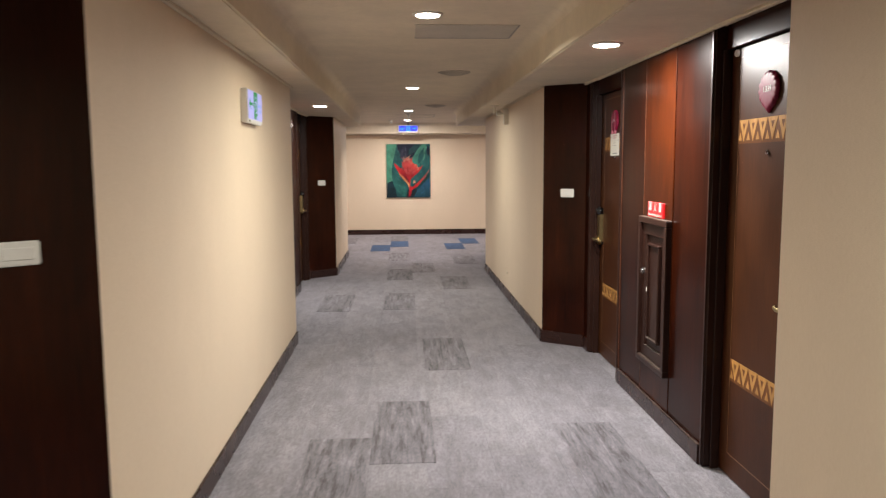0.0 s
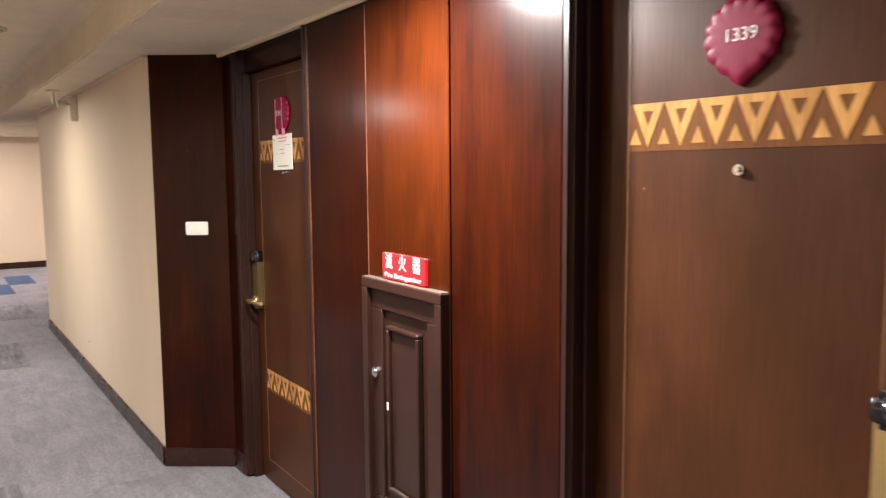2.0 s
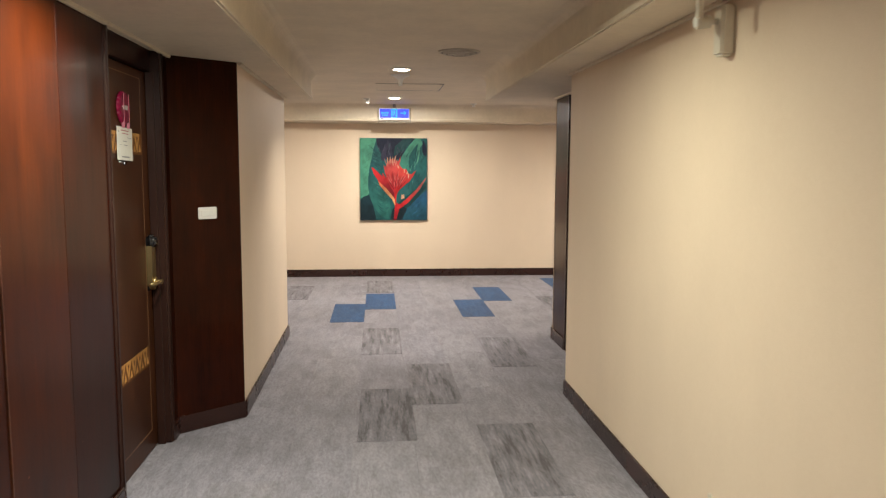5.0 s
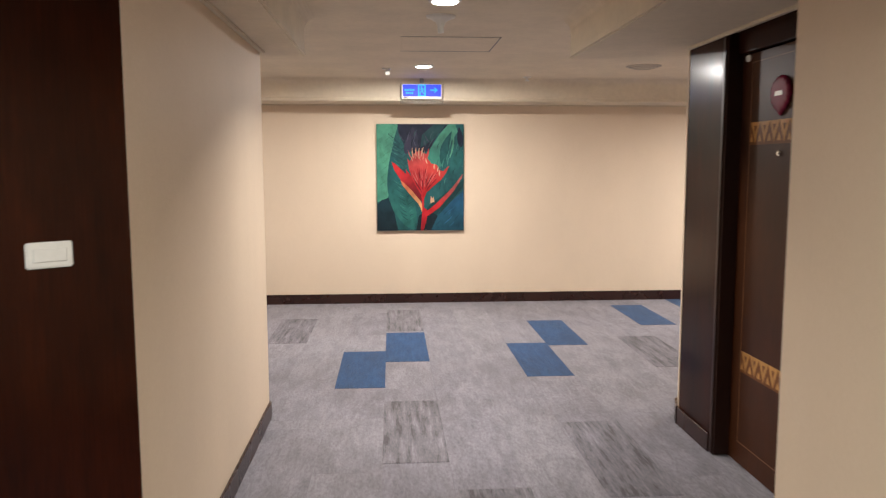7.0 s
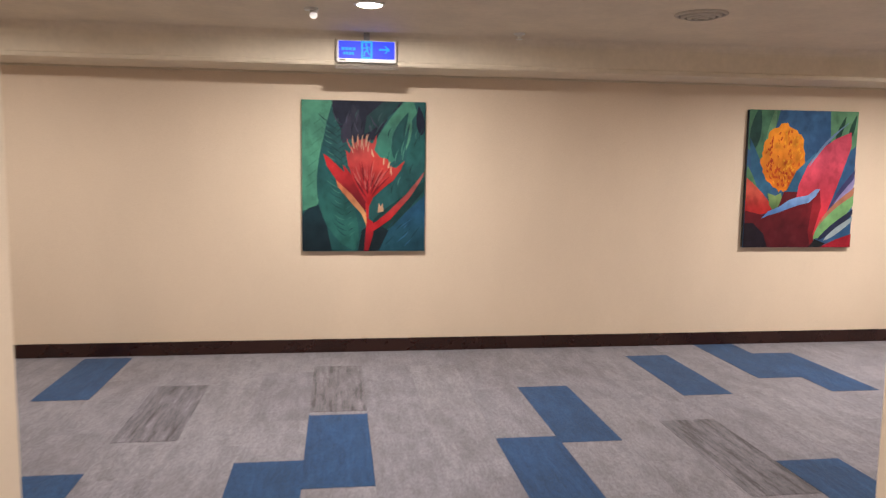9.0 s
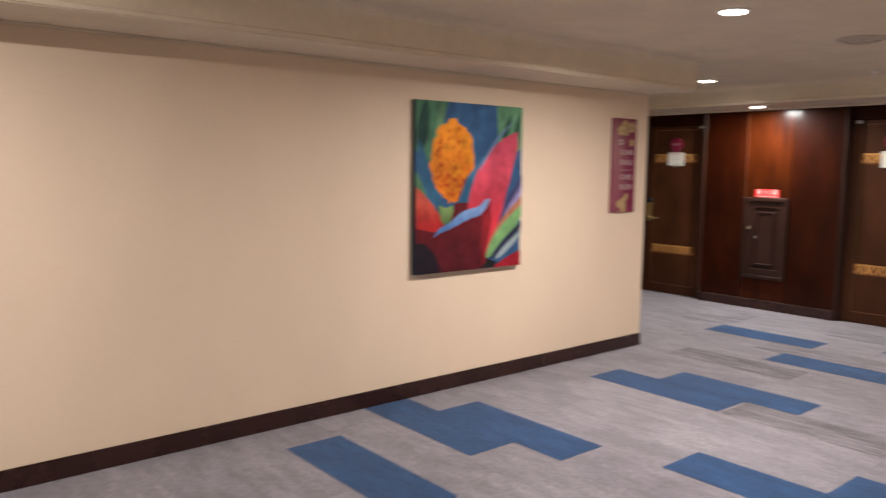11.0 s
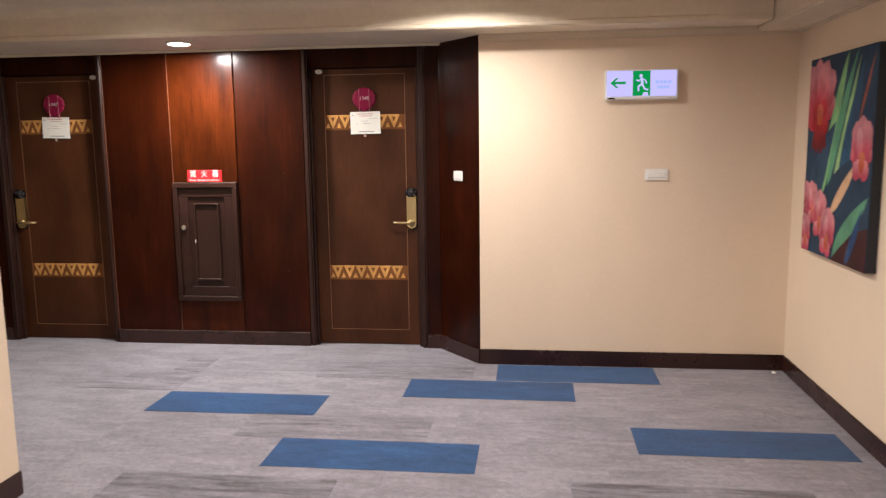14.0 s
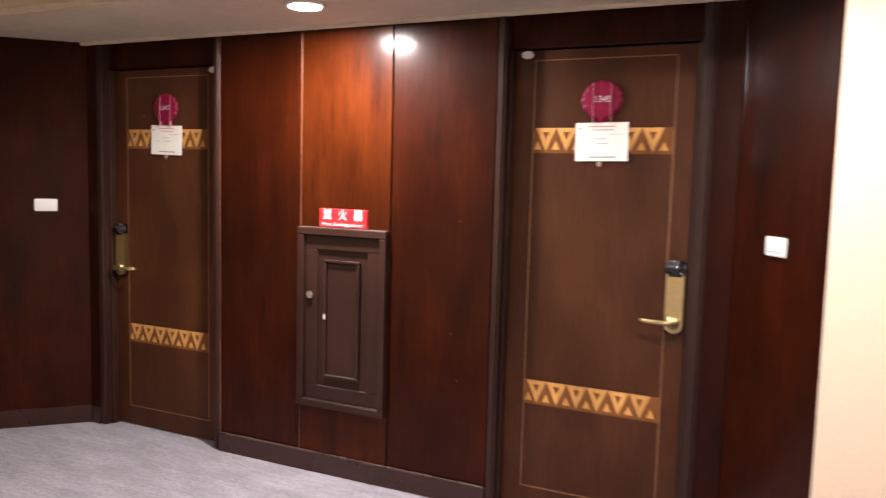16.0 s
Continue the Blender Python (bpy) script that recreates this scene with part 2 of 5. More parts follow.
SIGN_BLUE = glow("sign_face_blue", (0.035, 0.060, 1.0), 1.5)
SIGN_MARK = glow("sign_mark_blue", (0.03, 0.45, 0.95), 1.0)
SIGN_GREEN = glow("sign_mark_green", (0.0, 0.36, 0.08), 0.7)
SIGN_PALE = glow("sign_mark_pale", (0.38, 0.48, 0.95), 0.9)
CLEAR = material("clear_acrylic", 0.06)[0]
CLEAR.node_tree.nodes["Principled BSDF"].inputs["Transmission Weight"].default_value = 0.92
CLEAR.node_tree.nodes["Principled BSDF"].inputs["Base Color"].default_value = (0.93, 0.92, 0.88, 1)
GREY_CARPET = carpet("grey_carpet", (0.200, 0.189, 0.211), (0.244, 0.232, 0.261), (0.284, 0.271, 0.302), 0.3)
DARK_CARPET = carpet("streaked_carpet", (0.088, 0.082, 0.090), (0.178, 0.168, 0.189), (0.262, 0.249, 0.279), 1.0)
FAINT_CARPET = carpet("faintly_streaked_carpet", (0.140, 0.131, 0.146), (0.212, 0.201, 0.226), (0.272, 0.259, 0.289), 1.0)
BLUE_CARPET = carpet("blue_carpet", (0.013, 0.048, 0.129), (0.019, 0.068, 0.171), (0.028, 0.088, 0.206), 0.4)
UNDERLAY = plain("underlay", (0.20, 0.19, 0.19), 0.95)

# ---- shapes ----
def box(bm, x0, x1, y0, y1, z0, z1, bevel=0.0, seg=1):
    made = bmesh.ops.create_cube(bm, size=1, matrix=Matrix.Translation(((x0 + x1) / 2, (y0 + y1) / 2, (z0 + z1) / 2)) @ Matrix.Diagonal((abs(x1 - x0), abs(y1 - y0), abs(z1 - z0), 1)))
    if bevel:
        edges = {e for v in made["verts"] for e in v.link_edges}
        bmesh.ops.bevel(bm, geom=list(edges), offset=bevel, segments=seg, affect="EDGES", clamp_overlap=True)
    return bm


def rod(bm, centre, radius, length, axis="z", seg=20, r2=None):
    turn = {"z": Matrix(), "y": Matrix.Rotation(radians(-90), 4, "X"), "x": Matrix.Rotation(radians(90), 4, "Y")}[axis]
    bmesh.ops.create_cone(bm, cap_ends=True, segments=seg, radius1=radius, radius2=radius if r2 is None else r2, depth=length, matrix=Matrix.Translation(centre) @ turn)
    return bm


def slab(bm, outline, y0, y1):
    """A flat shape in the x-z plane, from y0 (front) to y1 (back)."""
    front = [bm.verts.new((x, y0, z)) for x, z in outline]
    back = [bm.verts.new((x, y1, z)) for x, z in outline]
    n = len(outline)
    bm.faces.new(front)
    bm.faces.new(back[::-1])
    for i in range(n):
        bm.faces.new((front[i], back[i], back[(i + 1) % n], front[(i + 1) % n]))
    bmesh.ops.recalc_face_normals(bm, faces=bm.faces[:])
    return bm


def prism(bm, outline, z0, z1):
    """An upright shape over an outline in the x-y plane."""
    low = [bm.verts.new((x, y, z0)) for x, y in outline]
    top = [bm.verts.new((x, y, z1)) for x, y in outline]
    n = len(outline)
    bm.faces.new(low[::-1])
    bm.faces.new(top)
    for i in range(n):
        bm.faces.new((low[i], low[(i + 1) % n], top[(i + 1) % n], top[i]))
    bmesh.ops.recalc_face_normals(bm, faces=bm.faces[:])
    return bm


def part(name, bm, mat, parent=None, label="", smooth=False):
    mesh = bpy.data.meshes.new(name)
    bm.to_mesh(mesh)
    bm.free()
    mesh.materials.append(mat)
    if smooth:
        for f in mesh.polygons:
            f.use_smooth = True
    ob = new(name, mesh)
    if parent:
        ob.parent = parent
    if label:
        tagged(ob, label)
    return ob


def thing(name, m, label, category, group="", kind=""):
    ob = new(name)
    ob.empty_display_size = 0.1
    ob.matrix_world = m
    return tagged(ob, label, category, group, kind)


def setting(name, bm, mat, label, category):
    return tagged(part(name, bm, mat), label, category, kind="structure")


def words(text, size, mat, parent, m, name="lettering", width=None):
    """Text in the x-z plane, centred on the pose m, facing -y."""
    curve = bpy.data.curves.new(name, "FONT")
    curve.body, curve.size, curve.align_x, curve.align_y, curve.extrude = text, size, "CENTER", "CENTER", 0.0004
    tmp = bpy.data.objects.new("tmp", curve)
    scene.collection.objects.link(tmp)
    bpy.context.view_layer.update()
    mesh = bpy.data.meshes.new_from_object(tmp.evaluated_get(bpy.context.evaluated_depsgraph_get()))
    bpy.data.objects.remove(tmp)
    mesh.materials.clear()
    mesh.materials.append(mat)
    if width:
        xs = [v.co.x for v in mesh.vertices]
        if xs:
            mesh.transform(Matrix.Diagonal((width / max(1e-6, max(xs) - min(xs)), 1, 1, 1)))
    mesh.transform(Matrix.Rotation(radians(90), 4, "X"))
    ob = new(name, mesh)
    ob.parent = parent
    ob.matrix_local = m
    return ob


EAST, WEST, NORTH, SOUTH = -90, 90, 0, 180
XW, XE, YN, YS, YSW, XH, XN = -0.905, 1.155, 16.27, 12.48, 12.535, 7.76, 5.68

# ---- walls ----
def wall(name, x0, x1, y0, y1, label="wall with cream woven wall covering"):
    return setting(name, box(bmesh.new(), x0, x1, y0, y1, 0.0, CEIL), WALL, label, "wall")


wall("wall_west_near", -1.75, XW, 2.30, 6.35)
wall("wall_west_far", -1.75, XW, 10.29, YSW)
wall("wall_west_start", -1.75, XW, -2.6, -1.7)
wall("wall_east_near", XE, 1.95, -2.6, 2.285)
wall("wall_east_far", XE, 1.95, 6.25, 10.60)
wall("wall_hall_south", 1.95, 8.6, YS - 0.26, YS)
wall("wall_hall_south_west", -4.2, -1.75, YSW - 0.24, YSW)
wall("wall_north", -4.2, XN, YN, YN + 0.24)
wall("wall_north_corridor", XN - 0.24, XN, YN + 0.24, 20.6)
wall("wall_hall_east", XH, 8.6, YS, 14.425)
wall("wall_hall_east_far", XH, 8.6, 18.51, 20.6)
# the next three walls are added out of view to close the space
wall("wall_corridor_end", XN - 0.24, 8.6, 20.6, 20.8)
wall("wall_corridor_start", -1.75, 1.95, -2.8, -2.6)
wall("wall_hall_west", -4.4, -4.2, YSW - 0.24, YN + 0.24)
# the corner where the corridor opens into the hall
setting("wall_corner", prism(bmesh.new(), [(1.452, 12.262), (1.475, 12.33), (1.50, 12.40), (1.56, YS), (1.95, YS), (1.95, 12.262)], 0.0, CEIL), WALL, "wall corner with cream woven wall covering", "wall")

# ---- ceiling ----
bm = bmesh.new()
box(bm, -4.6, 8.8, -2.9, 21.0, CEIL, CEIL + 0.15)
setting("ceiling", bm, CEILING, "flat cream painted ceiling", "ceiling")


def bulkhead(name, x0, x1, y0, y1, sides, low=SOFFIT):
    """A lowered strip with a lip and a hollow curve up to the ceiling on the open sides."""
    bm = box(bmesh.new(), x0, x1, y0, y1, low, CEIL)
    lip, r = 0.012, 0.07
    for side in sides:
        prof = [(0.0, low + 0.006), (lip, low + 0.006), (lip, low + 0.026), (0.004, low + 0.032), (0.004, CEIL - r)]
        prof += [(0.004 + r * (1 - math.cos(a)), CEIL - r + r * math.sin(a)) for a in (0.3, 0.6, 0.9, 1.2, 1.45)]
        prof += [(0.0, CEIL - 0.001)]
        ring = []
        for end in (0, 1):
            for d, z in prof:
                if side == "+x":
                    co = (x1 + d, (y0, y1)[end], z)
                elif side == "-x":
                    co = (x0 - d, (y0, y1)[end], z)
                elif side == "+y":
                    co = ((x0, x1)[end], y1 + d, z)
                else:
                    co = ((x0, x1)[end], y0 - d, z)
                ring.append(bm.verts.new(co))
        k = len(prof)
        for i in range(k - 1):
            bm.faces.new((ring[i], ring[i + 1], ring[k + i + 1], ring[k + i]))
        bm.faces.new(ring[:k])
        bm.faces.new(ring[k:][::-1])
    bmesh.ops.recalc_face_normals(bm, faces=bm.faces[:])
    return setting(name, bm, CEILING, "lowered cream ceiling strip with coved edge", "ceiling")


bulkhead("ceiling_bulkhead_west", -1.75, -0.685, -2.6, 12.75, ["+x"])
bulkhead("ceiling_bulkhead_east", 0.905, 1.95, -2.6, 12.72, ["-x"])
bulkhead("ceiling_bulkhead_south", 1.95, 8.6, YS - 0.2, 12.72, ["+y"])
bulkhead("ceiling_bulkhead_south_west", -4.2, -1.75, YSW - 0.2, 12.75, ["+y"])
bulkhead("ceiling_bulkhead_north", -4.2, 5.64, 15.81, 16.4, ["-y"])
bulkhead("ceiling_bulkhead_hall_east", 7.45, 8.6, 12.73, 20.6, ["-x"], SOFFIT_HALL)


def strip(name, x0, y0, x1, y1, side, deep, z0, z1, mat, label, category):
    """A moulding along a wall line; side: the way it stands out."""
    dx, dy = side
    a, b = (min(x0, x1, x0 + dx * deep, x1 + dx * deep), max(x0, x1, x0 + dx * deep, x1 + dx * deep)), (min(y0, y1, y0 + dy * deep, y1 + dy * deep), max(y0, y1, y0 + dy * deep, y1 + dy * deep))
    return setting(name, box(bmesh.new(), a[0], a[1], b[0], b[1], z0, z1, 0.004, 2), mat, label, category)


RUNS = [  # x0, y0, x1, y1, outward
    (XW, 2.30, XW, 6.35, (1, 0)), (XW, 10.29, XW, YSW, (1, 0)), (XW, -2.6, XW, -1.7, (1, 0)), (XE, -2.6, XE, 2.285, (-1, 0)),
    (XE, 6.25, XE, 10.60, (-1, 0)), (1.56, YS, XH - 0.016, YS, (0, 1)), (-4.2, YSW, XW, YSW, (0, 1)),
    (-4.2, YN, XN, YN, (0, -1)), (XN, YN, XN, 20.6, (1, 0)), (XH, YS, XH, 14.425, (-1, 0)), (XH, 18.51, XH, 20.6, (-1, 0)),
]
for x0, y0, x1, y1, side in RUNS:
    strip("baseboard", x0, y0, x1, y1, side, 0.014, 0.0, 0.103, SKIRT, "dark brown painted skirting board", "skirting")
    top = SOFFIT_HALL if x0 == XH else SOFFIT
    strip("cornice", x0, y0, x1, y1, side, 0.028, SOFFIT - 0.012, top + 0.002, TRIM, "narrow cream moulding under the ceiling", "moulding")
bm = prism(bmesh.new(), [(1.438, 12.262), (1.461, 12.335), (1.487, 12.41), (1.553, 12.494), (1.60, 12.494), (1.60, 12.30)], 0.0, 0.103)
setting("baseboard", bm, SKIRT, "dark brown painted skirting board round a corner", "skirting")

# ---- door recesses ----
def rect_ring(bm, x0, x1, z0, z1, w, y0, y1, bevel=0.003):
    box(bm, x0, x1, y0, y1, z1 - w, z1, bevel)
    box(bm, x0, x1, y0, y1, z0, z0 + w, bevel)
    box(bm, x0, x0 + w, y0, y1, z0 + w, z1 - w, bevel)
    box(bm, x1 - w, x1, y0, y1, z0 + w, z1 - w, bevel)
    return bm


def shell(bm, wide=0.166, high=0.150, deep=0.017):
    """A scallop shell plaque: nearly flat face, fluted and lobed rim, narrow foot down; in the x-z plane, facing -y."""
    n, lobes = 120, 15
    rings = []
    for q, dep, flute in ((1.0, 0.002, 0.0), (1.0, 0.007, 0.0020), (0.93, 0.013, 0.0036), (0.84, 0.0158, 0.0014), (0.74, 0.0165, 0.0), (0.40, deep, 0.0)):
        ring = []
        for i in range(n):
            a = radians(-90 + 360 * i / n)
            down = max(0.0, -math.sin(a)) ** 9
            lobe = abs(math.sin(lobes * (a + math.pi / 2) / 2)) ** 0.7 * (1 - down)
            r = 0.5 * (1.0 + (0.07 * lobe - 0.03 if q > 0.9 else 0.02 * lobe if q > 0.8 else 0.0))
            x, z = r * wide * math.cos(a), r * high * math.sin(a)
            x, z = x * (1 - 0.45 * down), z - 0.024 * down
            ring.append(bm.verts.new((x * q, -dep - flute * (lobe - 0.5), z * q)))
        rings.append(ring)
    for a, b in zip(rings, rings[1:]):
        for i in range(n):
            bm.faces.new((a[i], a[(i + 1) % n], b[(i + 1) % n], b[i]))
    core = bm.verts.new((0, -deep - 0.0003, 0))
    for i in range(n):
        bm.faces.new((rings[-1][i], rings[-1][(i + 1) % n], core))
    bm.faces.new(rings[0])
    bmesh.ops.recalc_face_normals(bm, faces=bm.faces[:])
    return bm


BAND_W, BAND_H, TEETH = 0.575, 0.105, 6.5
PITCH = BAND_W / TEETH


def tooth_meshes():
    h = BAND_H
    big, small = bmesh.new(), bmesh.new()
    w, a = PITCH * 0.98, PITCH * 0.17
    out = [(-w / 2, h * 0.5), (w / 2, h * 0.5), (0, -h * 0.42)]
    inn = [(-a, h * 0.34), (a, h * 0.34), (0, h * 0.02)]
    fo = [big.verts.new((x, -0.0012, z)) for x, z in out]
    fi = [big.verts.new((x, -0.0012, z)) for x, z in inn]
    bo = [big.verts.new((x, 0.0, z)) for x, z in out]
    for i in range(3):
        j = (i + 1) % 3
        big.faces.new((fo[i], fo[j], fi[j], fi[i]))
        big.faces.new((fo[i], bo[i], bo[j], fo[j]))
    bmesh.ops.recalc_face_normals(big, faces=big.faces[:])
    slab(small, [(-a * 1.1, -h * 0.36), (a * 1.1, -h * 0.36), (0, -h * 0.02)], -0.0012, 0.0)
    made = []
    for nm, b in (("inlay_triangle", big), ("inlay_small_triangle", small)):
        me = bpy.data.meshes.new(nm)
        b.to_mesh(me)
        b.free()
        me.materials.append(MAPLE)
        made.append(me)
    return made


TOOTH, SMALL_TOOTH = tooth_meshes()
DOOR_COUNT = [0]


def hotel_door(base, cx, y, wide, number, handle, low=0.522):
    """A flush door with two inlaid bands, a card lock and a shell plaque; cx, y: its middle and front in the recess."""
    DOOR_COUNT[0] += 1
    d = thing("door_%d" % DOOR_COUNT[0], base @ pose(cx, y, 0), "closed dark brown veneer hotel room door with inlaid bands", "door", kind="structure")
    h, top = wide / 2, 2.0
    part("leaf", box(bmesh.new(), -h, h, 0, 0.045, 0.006, top, 0.002), VENEER, d)
    for z in (1.625, low):
        band = part("inlay_band", box(bmesh.new(), -BAND_W / 2, BAND_W / 2, -0.0012, 0.004, z - BAND_H / 2, z + BAND_H / 2), WALNUT, d, "walnut and maple triangle inlay")
        for i in range(6):
            o = new("inlay_triangle", TOOTH)
            o.parent = band
            o.location = (-BAND_W / 2 + PITCH * (i + 0.62), -0.0012, z)
        for i in range(7):
            o = new("inlay_small_triangle", SMALL_TOOTH)
            o.parent = band
            o.location = (-BAND_W / 2 + PITCH * (i + 0.12 + (0.1 if i == 0 else 0)), -0.0012, z)
    for x0, x1, z0, z1 in ((-0.292, -0.288, 0.112, 1.96), (0.288, 0.292, 0.112, 1.96), (-0.288, 0.288, 0.112, 0.116), (-0.288, 0.288, 1.956, 1.96)):
        part("inlay_line", box(bmesh.new(), x0, x1, -0.0008, 0.003, z0, z1), LINE, d)
    # lock: brass plate with a black reader and a lever
    s = handle
    lx = s * (h - 0.062)
    out = [(0.034 * math.cos(a), 0.900 + 0.034 * math.sin(a)) for a in [math.pi + math.pi * i / 10 for i in range(11)]]
    lock = part("lock_plate", slab(bmesh.new(), [(x + lx, z) for x, z in out] + [(lx + 0.034, 1.100), (lx - 0.034, 1.100)], -0.030, 0.0), BRASS, d, "satin brass lock plate")
    bm = box(bmesh.new(), lx - 0.040, lx + 0.040, -0.046, 0.0, 1.092, 1.158, 0.014, 4)
    part("card_reader", bm, BLACK, lock, "glossy black card reader", smooth=True)
    part("reader_slot", box(bmesh.new(), lx - 0.024, lx + 0.024, -0.0475, -0.044, 1.128, 1.132), GAP, lock)
    part("reader_lamp", rod(bmesh.new(), (lx + 0.024, -0.046, 1.108), 0.0035, 0.003, "y", 10), CHROME, lock)
    part("back_plate", box(bmesh.new(), lx - 0.037, lx + 0.037, -0.010, 0.0, 0.862, 1.150, 0.006, 2), BLACK, lock, "black lock case")
    bm = rod(bmesh.new(), (lx, -0.034, 0.908), 0.026, 0.012, "y", 24)
    rod(bm, (lx, -0.05, 0.908), 0.012, 0.04, "y", 16)
    n, path = 10, [(lx + 0.012 * s, -0.068), (lx - 0.03 * s, -0.070), (lx - 0.085 * s, -0.066), (lx - 0.118 * s, -0.056), (lx - 0.128 * s, -0.040)]
    rings = []
    for k, (px, py) in enumerate(path):
        hz, hy = (0.0095, 0.006) if k < 3 else (0.008, 0.005)
        rings.append([bm.verts.new((px + (hy * math.cos(2 * math.pi * i / n) * (1.0 if k > 3 else 0.0)), py + hy * math.cos(2 * math.pi * i / n) * (0.2 if k > 3 else 1.0), 0.911 + hz * math.sin(2 * math.pi * i / n))) for i in range(n)])
    for ra, rb in zip(rings, rings[1:]):
        for i in range(n):
            bm.faces.new((ra[i], ra[(i + 1) % n], rb[(i + 1) % n], rb[i]))
    bm.faces.new(rings[0])
    bm.faces.new(rings[-1][::-1])
    bmesh.ops.recalc_face_normals(bm, faces=bm.faces[:])
    part("lever_handle", bm, BRASS, lock, "polished lever handle", smooth=True)
    # plaque
    if number is not None:
        pl = part("number_plaque", shell(bmesh.new()), MAGENTA, d, "magenta shell-shaped room number plaque", smooth=True)
        pl.location = (0, -0.001, 1.79)
        if number:
            words(number, 0.036, SILVER, pl, pose(0.004, -0.0182, 0.0), "room_number", 0.066)
        else:
            part("room_number", box(bmesh.new(), -0.031, 0.031, -0.0190, -0.0172, -0.010, 0.010), SILVER, pl)
    bm = rod(bmesh.new(), (0, -0.003, 1.53), 0.011, 0.008, "y", 16)
    rod(bm, (0, -0.008, 1.53), 0.006, 0.01, "y", 12)
    part("peephole", bm, CHROME, d, "small chrome peephole")
    bm = rod(bmesh.new(), (0, 0, 0), 0.026, 0.006, "y", 20)
    bmesh.ops.scale(bm, vec=(1.0, 1, 0.62), verts=bm.verts[:])
    disc = part("door_bumper", bm, WHITE_PLASTIC, d, "small white oval bumper")
    disc.location = (-s * (h - 0.065), -0.004, 1.982)
    return d


def notice(base, cx, y, tilt):
    """A paper card that hangs from the plaque by two cords."""
    n = thing("paper_notice", base @ pose(cx, y, 1.62, 0, tilt, 0), "white printed paper notice hung by cords on the door", "notice", "door notices")
    part("sheet", box(bmesh.new(), -0.108, 0.108, -0.008, -0.006, -0.078, 0.078), PAPER, n)
    for s in (-0.036, 0.036):
        bm = box(bmesh.new(), s - 0.0014, s + 0.0014, -0.0215, -0.019, 0.1, 0.235)
        box(bm, s - 0.0014, s + 0.0014, -0.0215, -0.008, 0.075, 0.102)
        part("cord", bm, CORD, n)
    rows = [(-0.055, 0.055, 0.062, 0.005, INK_RED), (-0.04, 0.05, 0.048, 0.004, INK_RED), (-0.03, 0.02, 0.012, 0.003, INK), (-0.02, 0.03, -0.006, 0.003, INK),
            (-0.05, 0.062, -0.062, 0.006, INK), (-0.095, -0.085, 0.055, 0.008, INK), (0.03, 0.09, 0.03, 0.002, INK), (-0.07, -0.05, -0.006, 0.002, INK)]
    for x0, x1, z, hh, mat in rows:
        part("print_line", box(bmesh.new(), x0, x1, -0.0088, -0.0078, z - hh / 2, z + hh / 2), mat, n)
    return n


def cabinet(base, cx, y, up=0.0):
    """A cabinet door of stepped frames: proud outer frame, set-back door, sunk groove and a beaded inner panel."""
    c = thing("extinguisher_cabinet", base @ pose(cx, y, 0), "brown painted extinguisher cabinet with moulded door in the panelling", "cabinet", "extinguisher cabinets")
    z0, z1, h = 0.300 + up, 1.172 + up, 0.243
    part("frame", rect_ring(bmesh.new(), -h, h, z0, z1, 0.034, -0.036, 0.0, 0.003), PAINTED, c)
    # highlight along the upper edge, laid on as a pale strip
    part("worn_edge", box(bmesh.new(), -h + 0.003, h - 0.003, -0.034, -0.002, z1, z1 + 0.0025), EDGE_SHINE, c, "painted highlight on the top edge")
    door = part("cabinet_door", rect_ring(bmesh.new(), -h + 0.036, h - 0.036, z0 + 0.036, z1 - 0.036, 0.068, -0.016, 0.0, 0.003), PAINTED, c)
    part("groove", box(bmesh.new(), -0.146, 0.146, -0.003, 0.0, z0 + 0.10, z1 - 0.10), PAINTED, door)
    part("moulding", rect_ring(bmesh.new(), -0.098, 0.098, z0 + 0.150, z1 - 0.150, 0.014, -0.026, -0.003, 0.004), PAINTED, door)
    part("raised_panel", box(bmesh.new(), -0.083, 0.083, -0.012, -0.003, z0 + 0.165, z1 - 0.165, 0.002), PAINTED, door)
    # pale strips for the highlights on the inner ledges
    for wx, wz, wd in ((0.207, z0 + 0.035, -0.030), (0.140, z0 + 0.105, -0.0165), (0.084, z0 + 0.165, -0.0265)):
        part("worn_edge", box(bmesh.new(), -wx, wx, wd, wd + 0.010, wz - 0.002, wz + 0.0015), EDGE_SHINE, door, "painted highlight on the lower edge")
    bm = rod(bmesh.new(), (-0.175, -0.021, 0.847 + up), 0.018, 0.012, "y", 24)
    rod(bm, (-0.175, -0.029, 0.847 + up), 0.012, 0.006, "y", 20)
    part("knob", bm, CHROME, door, "round chrome lock")
    part("key_mark", box(bmesh.new(), -0.094, -0.086, -0.028, -0.024, 0.735 + up, 0.760 + up, 0.001), WHITE_PLASTIC, door)
    sign = thing("extinguisher_sign", base @ pose(cx, y, 1.221 + up), "red plastic fire extinguisher sign with white writing", "sign", "extinguisher signs")
    part("plate", box(bmesh.new(), -0.13, 0.13, -0.016, 0.0, -0.043, 0.043, 0.003), RED_SIGN, sign)
    for i, ch in enumerate("滅火器"):
        words(ch, 0.058, WHITE_PLASTIC, sign, pose(-0.085 + 0.085 * i, -0.0172, 0.014), "character", 0.046)
    words("Fire Extinguisher", 0.022, WHITE_PLASTIC, sign, pose(0, -0.0172, -0.029), "lettering", 0.225)


